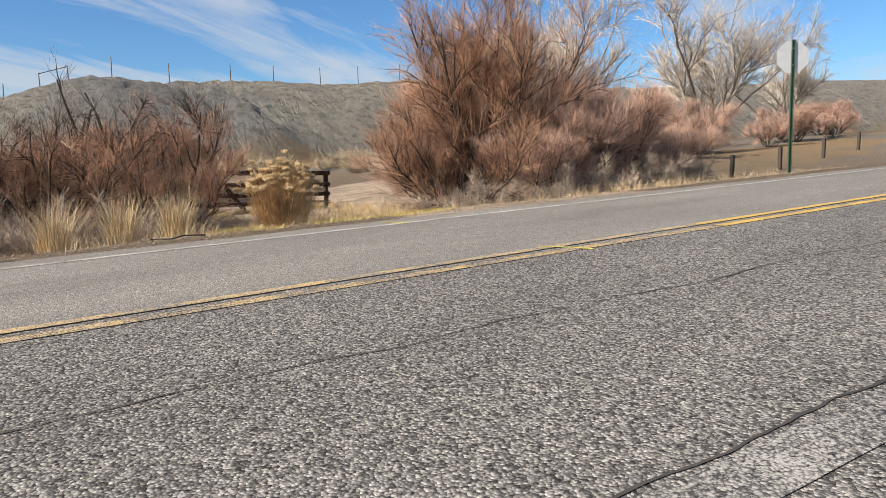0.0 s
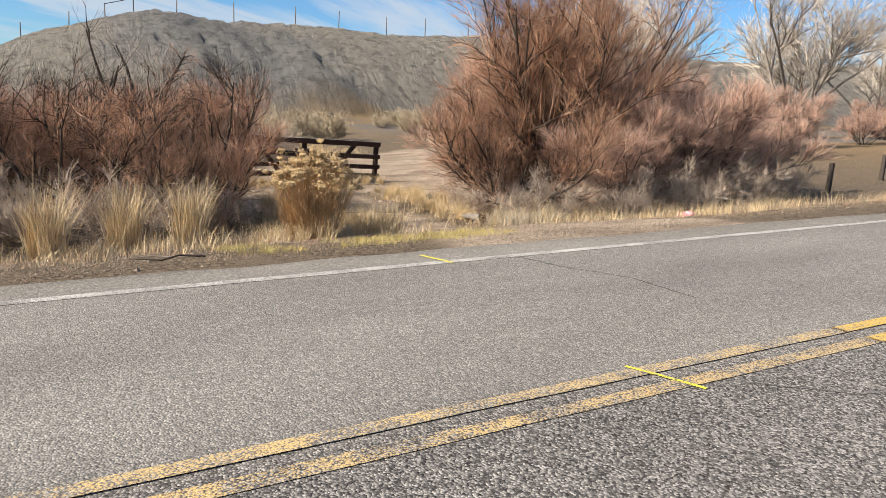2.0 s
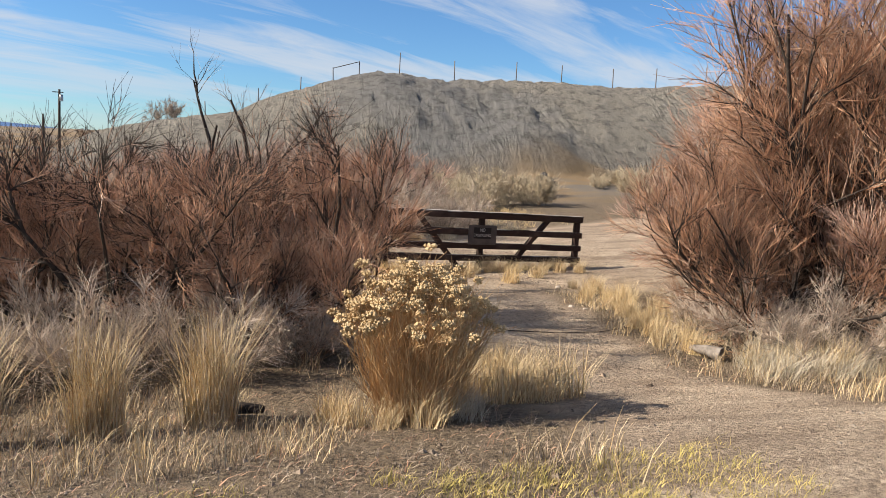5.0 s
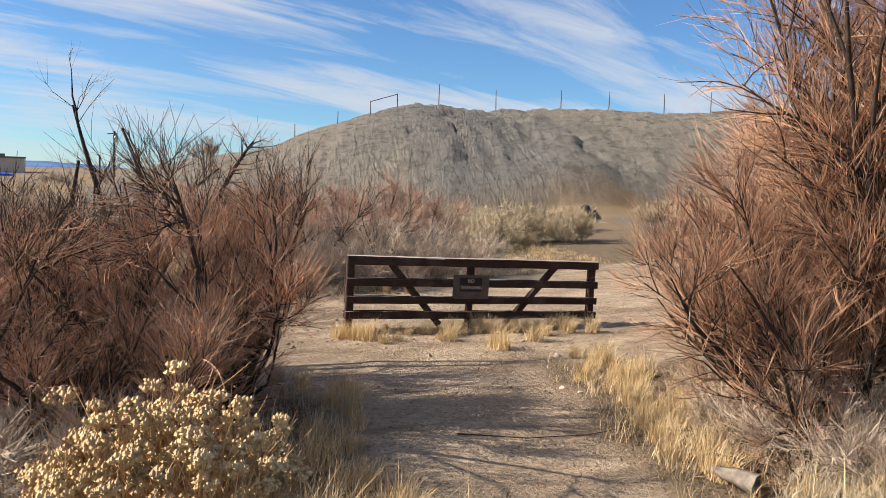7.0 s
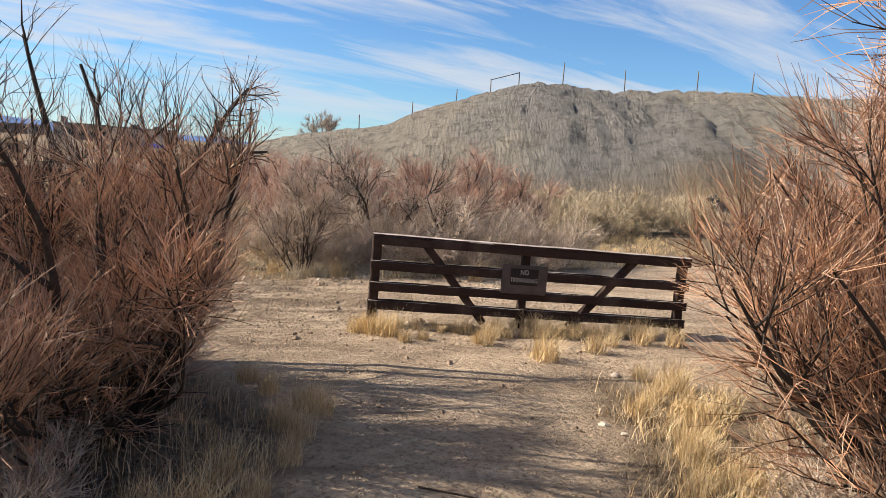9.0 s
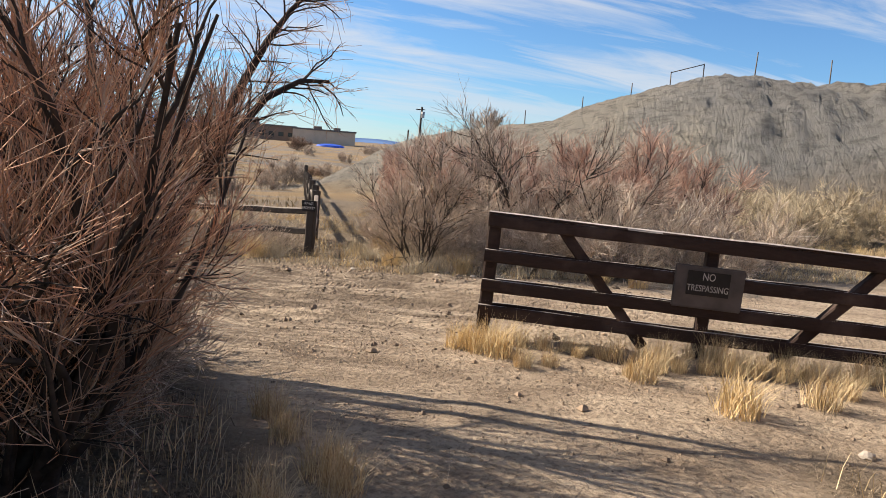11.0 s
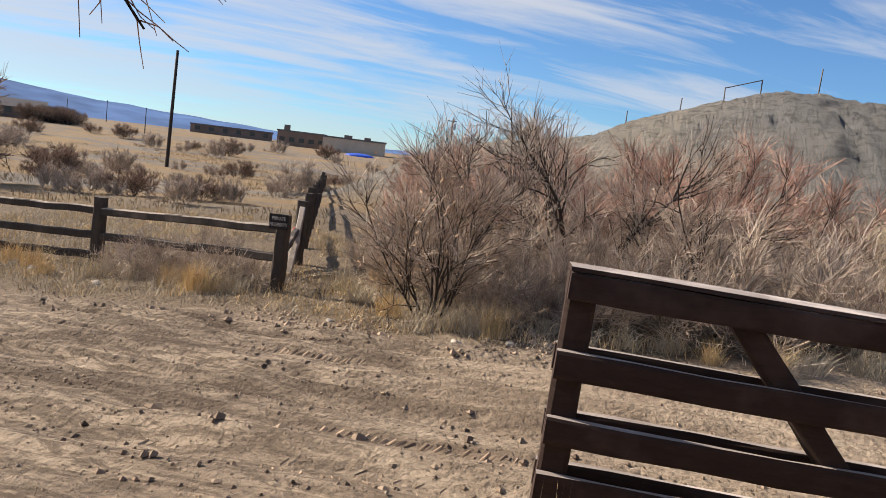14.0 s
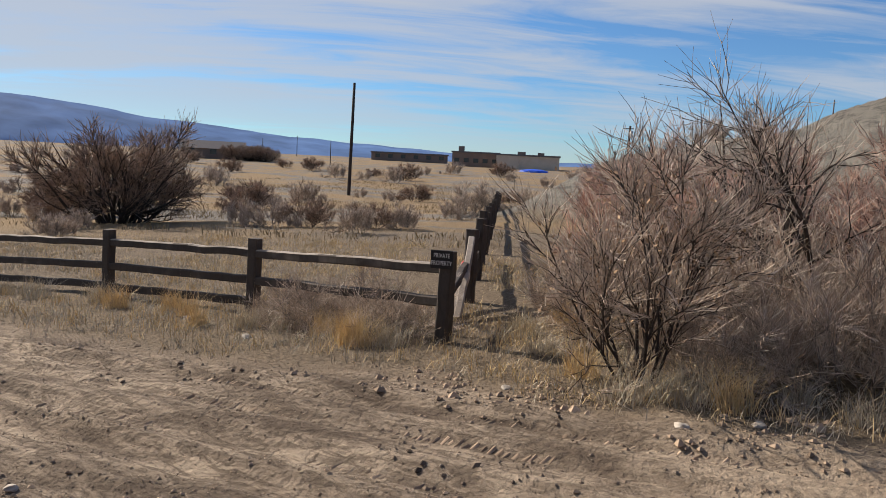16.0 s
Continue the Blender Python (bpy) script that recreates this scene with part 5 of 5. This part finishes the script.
# ---- stones, sticks, litter ----
def build_small():
    R = np.random.RandomState(5)
    octa = np.array([[1, 0, 0], [-1, 0, 0], [0, 1, 0], [0, -1, 0], [0, 0, 1], [0, 0, -1.0], [0.6, 0.6, 0.5], [-0.6, 0.6, -0.4]])
    of = np.array([[0, 6, 4], [6, 2, 4], [2, 1, 4], [1, 3, 4], [3, 0, 4], [2, 6, 0], [2, 0, 5], [7, 2, 5], [1, 7, 5], [1, 2, 7], [3, 1, 5], [0, 3, 5]])

    def gravel(name, n, x0, x1, y0, y1, size, keep, mat, label):
        x, y = R.uniform(x0, x1, n), R.uniform(y0, y1, n)
        ok = keep(x, y)
        x, y = x[ok], y[ok]
        s = size * R.lognormal(0, 0.5, len(x))
        c = np.stack([x, y, ground_height(x, y) + s * 0.15], 1)
        v = (c[:, None] + octa[None] * s[:, None, None] * R.uniform(0.6, 1.3, (len(x), 8, 1)) * np.array([1, 1, 0.65])).reshape(-1, 3)
        f = (np.arange(len(x))[:, None, None] * 8 + of[None]).reshape(-1, 3)
        tagged(part(name, mesh_of(name, v, f, mat)), label, "stones", kind="stuff")
    gravel("clods", 9000, -6, 12, 11, 23.5, 0.007, lambda x, y: fbm(x * 1.2, y * 1.2, 3, 2) > 0.4, M_STONE, "small clods and stones on the dirt road")
    gravel("gravel", 5000, -4, 16, 7.7, 9.6, 0.008, lambda x, y: across(x, y) > 3.72, M_STONE, "gravel along the road edge")
    gravel("clods", 900, 2.6, 6.2, 21.4, 22.6, 0.014, lambda x, y: fbm(x * 2, y * 2, 3, 2) > 0.5, M_CLOD, "churned lumps of dry mud")

    def lug_marks(lines, seed):
        """Tyre tread pressed into the dried mud: two leaning rows of low lugs along each wheel line."""
        rng = np.random.RandomState(seed)
        cs, ds = [], []
        for y0, bend, x0, x1 in lines:
            x = np.arange(x0, x1, 0.055)
            x = x[fbm(x * 0.5, x * 0 + y0, 3, 1) > 0.5]
            y = y0 + 0.10 * np.abs(x - 3.0) ** 1.25 * np.where(x < 3, -bend, 0.12) + 0.15 * (fbm(x * 0.4, x * 0 + y0, 2, 2) - 0.5)
            for off, lean in ((-0.05, 0.6), (0.05, -0.6)):
                cs.append(np.stack([x + rng.normal(0, 0.008, len(x)), y + off + rng.normal(0, 0.008, len(x))], 1))
                ds.append(np.full(len(x), math.pi / 2 + lean) + rng.normal(0, 0.12, len(x)))
        c, a = np.concatenate(cs), np.concatenate(ds)
        long, wide, tall = 0.040 * rng.uniform(0.5, 1.1, len(a)), 0.012 * rng.uniform(0.6, 1.4, len(a)), 0.011 * rng.uniform(0.4, 1.2, len(a))
        u, w = np.stack([np.cos(a), np.sin(a)], 1), np.stack([-np.sin(a), np.cos(a)], 1)
        rows = []
        for i, j, k in ((-1, -1, 0), (1, -1, 0), (1, 1, 0), (-1, 1, 0), (-0.8, 0, 1), (0.8, 0, 1)):
            p = c + u * (i * long)[:, None] + w * (j * wide)[:, None]
            rows.append(np.concatenate([p, (ground_height(p[:, 0], p[:, 1]) - 0.004 + k * tall)[:, None]], 1))
        v = np.stack(rows, 1).reshape(-1, 3)
        i = np.arange(len(a))[:, None] * 6
        f = [np.concatenate([i, i + 1, i + 5, i + 4], 1), np.concatenate([i + 2, i + 3, i + 4, i + 5], 1), np.concatenate([i + 1, i + 2, i + 5], 1), np.concatenate([i + 3, i, i + 4], 1)]
        tagged(part("tread_marks", mesh_of("tread_marks", v, f, M_CLOD)), "tyre tread marks in the dried mud", "tracks", kind="stuff")
    lug_marks([(20.45, 0.28, -5, 9), (19.0, 0.28, -5, 8), (21.5, 0.28, -4, 9), (19.5, 0.2, -4, 6), (21.0, 0.35, -5, 8)], 4)
    gravel("clods", 26000, -5, 9, 17.5, 22.8, 0.0055, lambda x, y: (fbm(x * 0.9, y * 1.6, 4, 2) > 0.5) & (track_amount(x, y) > 0.2), M_CLOD, "crumbled dry mud on the dirt road")
    gravel("clods", 9000, 4.5, 10.5, 10.5, 18.5, 0.0055, lambda x, y: fbm(x * 0.9, y * 1.6, 4, 3) > 0.5, M_CLOD, "crumbled dry dirt on the path")

    gravel("clods", 5200, -5, 9, 17.6, 22.9, 0.013, lambda x, y: (fbm(x * 0.8, y * 1.8, 4, 4) > 0.53) & (track_amount(x, y) > 0.2), M_CLOD_DARK, "dark crumbled lumps of mud on the dirt road")
    gravel("clods", 1800, 4.8, 9.2, 9.0, 17.6, 0.010, lambda x, y: (fbm(x * 1.1, y * 1.1, 4, 1) > 0.5) & (track_amount(x, y) > 0.2), M_CLOD_DARK, "dark crumbs of dirt on the path")

    def stone(x, y, s, seed, mat, label, name="stone"):
        rng = random.Random(seed)
        bm = bmesh.new()
        bmesh.ops.create_icosphere(bm, subdivisions=2, radius=s)
        for v in bm.verts:
            v.co *= 1 + 0.45 * (noise.noise(v.co / s * 1.3 + Vector((seed, 0, 0))))
            v.co.z *= 0.55
        e = thing(name, (x, y, gz(x, y) + s * 0.2), label, "stone", "pale stones", rng.uniform(0, 360))
        part("stone_body", done("stone_body", bm, mat, 0, False), e)
    for k, (x, y, s) in enumerate(((4.98, 21.88, 0.045), (-0.97, 23.38, 0.06), (8.43, 15.34, 0.045), (8.55, 15.1, 0.035), (3.6, 22.3, 0.04), (5.4, 22.3, 0.05), (0.4, 22.9, 0.05), (8.9, 16.9, 0.05), (6.7, 20.2, 0.03), (2.2, 19.3, 0.035))):
        stone(x, y, s, k, M_PALE_STONE, "pale stone lying on the dirt")

    def stick(points, r, mat, label, name="stick"):
        x, y = points[0]
        z0 = gz(x, y)
        e = thing(name, (x, y, z0), label, "stick", "loose sticks")
        p = np.array([[(a - x, b - y, gz(a, b) - z0 + r * 0.9 + h) for a, b, h in [(*q, 0.02 * (i % 2)) for i, q in enumerate(points)]]])
        v, f = tubes(p, [r], [r * 0.4], 6)
        part("stick_body", mesh_of("stick_body", v, f, mat, True), e)
    stick([(2.85, 8.15), (2.62, 8.2), (2.45, 8.12), (2.25, 8.2)], 0.012, M_BARK, "dark broken branch on the verge")
    stick([(2.7, 8.2), (2.4, 8.42), (2.1, 8.5)], 0.008, M_BARK_GREY, "thin broken branch on the verge")
    # added thin dark stick, laid where a twig's shadow crosses the path
    stick([(6.9, 13.9), (7.5, 13.7), (8.1, 13.75), (8.7, 13.9)], 0.007, M_BARK, "thin dark stick standing in for a twig shadow on the path")
    stick([(9.3, 12.6), (8.9, 12.95), (8.6, 12.95)], 0.045, M_BARK, "dark dead limb reaching out of the tamarisk")
    stick([(8.88, 12.3), (8.78, 12.45), (8.7, 12.62)], 0.09, M_BARK_GREY, "short weathered log by the path", "log")
    stick([(3.3, 11.38), (3.5, 11.28), (3.8, 11.15)], 0.085, M_BARK, "dark broken log in the dead grass", "log")
    e = thing("plastic_bag", (10.62, 9.09, gz(10.62, 9.09) + 0.03), "crumpled pink plastic bag on the verge", "litter")
    bm = bmesh.new()
    bmesh.ops.create_icosphere(bm, subdivisions=3, radius=0.13)
    for v in bm.verts:
        v.co *= 1 + 0.8 * noise.noise(v.co * 14)
        v.co.z *= 0.5
    part("bag", done("bag", bm, M_PINK), e)
    # culvert mouth at the toe of the hill
    e = thing("culvert", (19.3, 42.9, gz(19.3, 42.9) + 0.3), "culvert mouth at the foot of the hill, inner shade as a dark disc", "culvert", turn=-25)
    v, f = tubes(np.array([[[0, -0.4, 0], [0, 0.6, 0.05], [0, 1.6, 0.1]]]), [0.27], [0.27], 14)
    part("pipe", mesh_of("pipe", v, f, M_CRACK_HOLE, True), e)
    # a dark disc closes the pipe and stands for the shade inside
    bm = bmesh.new()
    bmesh.ops.create_circle(bm, cap_ends=True, segments=14, radius=0.265, matrix=pose(0, 0.2, 0, 90, 0, 0))
    part("mouth", done("mouth", bm, M_CRACK_HOLE), e)



def arching_limb(x, y):
    """A long dark limb that bows out over the path side, with hanging twigs."""
    rng = np.random.RandomState(21)
    e = thing("tamarisk", (x, y, gz(x, y)), "dark arching tamarisk limb with hanging twigs", "shrub", "dark tamarisks before the dirt road")
    bow = np.array([[(0, 0, -0.05), (0.3, 0.0, 0.7), (0.62, 0.0, 1.3), (0.92, 0.02, 1.78), (1.15, 0.08, 2.08), (1.35, 0.2, 2.22), (1.5, 0.36, 2.24)],
                    [(0.1, 0.1, -0.05), (0.3, 0.2, 0.8), (0.55, 0.25, 1.5), (0.8, 0.3, 2.1), (1.0, 0.35, 2.5), (1.15, 0.42, 2.75), (1.25, 0.5, 2.9)]], float)
    for k in range(2):
        v, f = tubes(bow[k:k + 1], [0.058], [0.011], 8)
        part("limb", mesh_of("limb", v, f, M_BARK, True), e)
    _, s1, d1, t1 = sprout(rng, bow, 22, 0.45, 1.0, 45, 0.0)
    l1 = run(rng, s1, d1, 0.5 * rng.uniform(0.4, 1.0, len(s1)), 5, 0.16, -0.02)
    ok = ((l1[..., 0] + x < 5.25) & (l1[..., 1] + y < 17.75)).all(1)
    l1 = l1[ok]
    v, f = tubes(l1, np.full(len(l1), 0.008), np.full(len(l1), 0.003), 4)
    part("branchwork", mesh_of("branchwork", v, f, M_BARK, True), e, kind="stuff")
    _, s2, d2, _ = sprout(rng, l1, 9, 0.2, 1.0, 42, 0.0)
    l2 = run(rng, s2, d2, 0.26 * rng.uniform(0.4, 1.2, len(s2)), 4, 0.2, -0.02)
    v, f = tubes(l2, np.full(len(l2), 0.0025), np.full(len(l2), 0.0012), 3)
    part("crown", mesh_of("crown", v, f, M_TWIG_DARK), e, kind="stuff")


build_shrubs()
arching_limb(3.6, 16.8)
rabbitbrush(4.93, 10.62)
build_grass()
build_small()
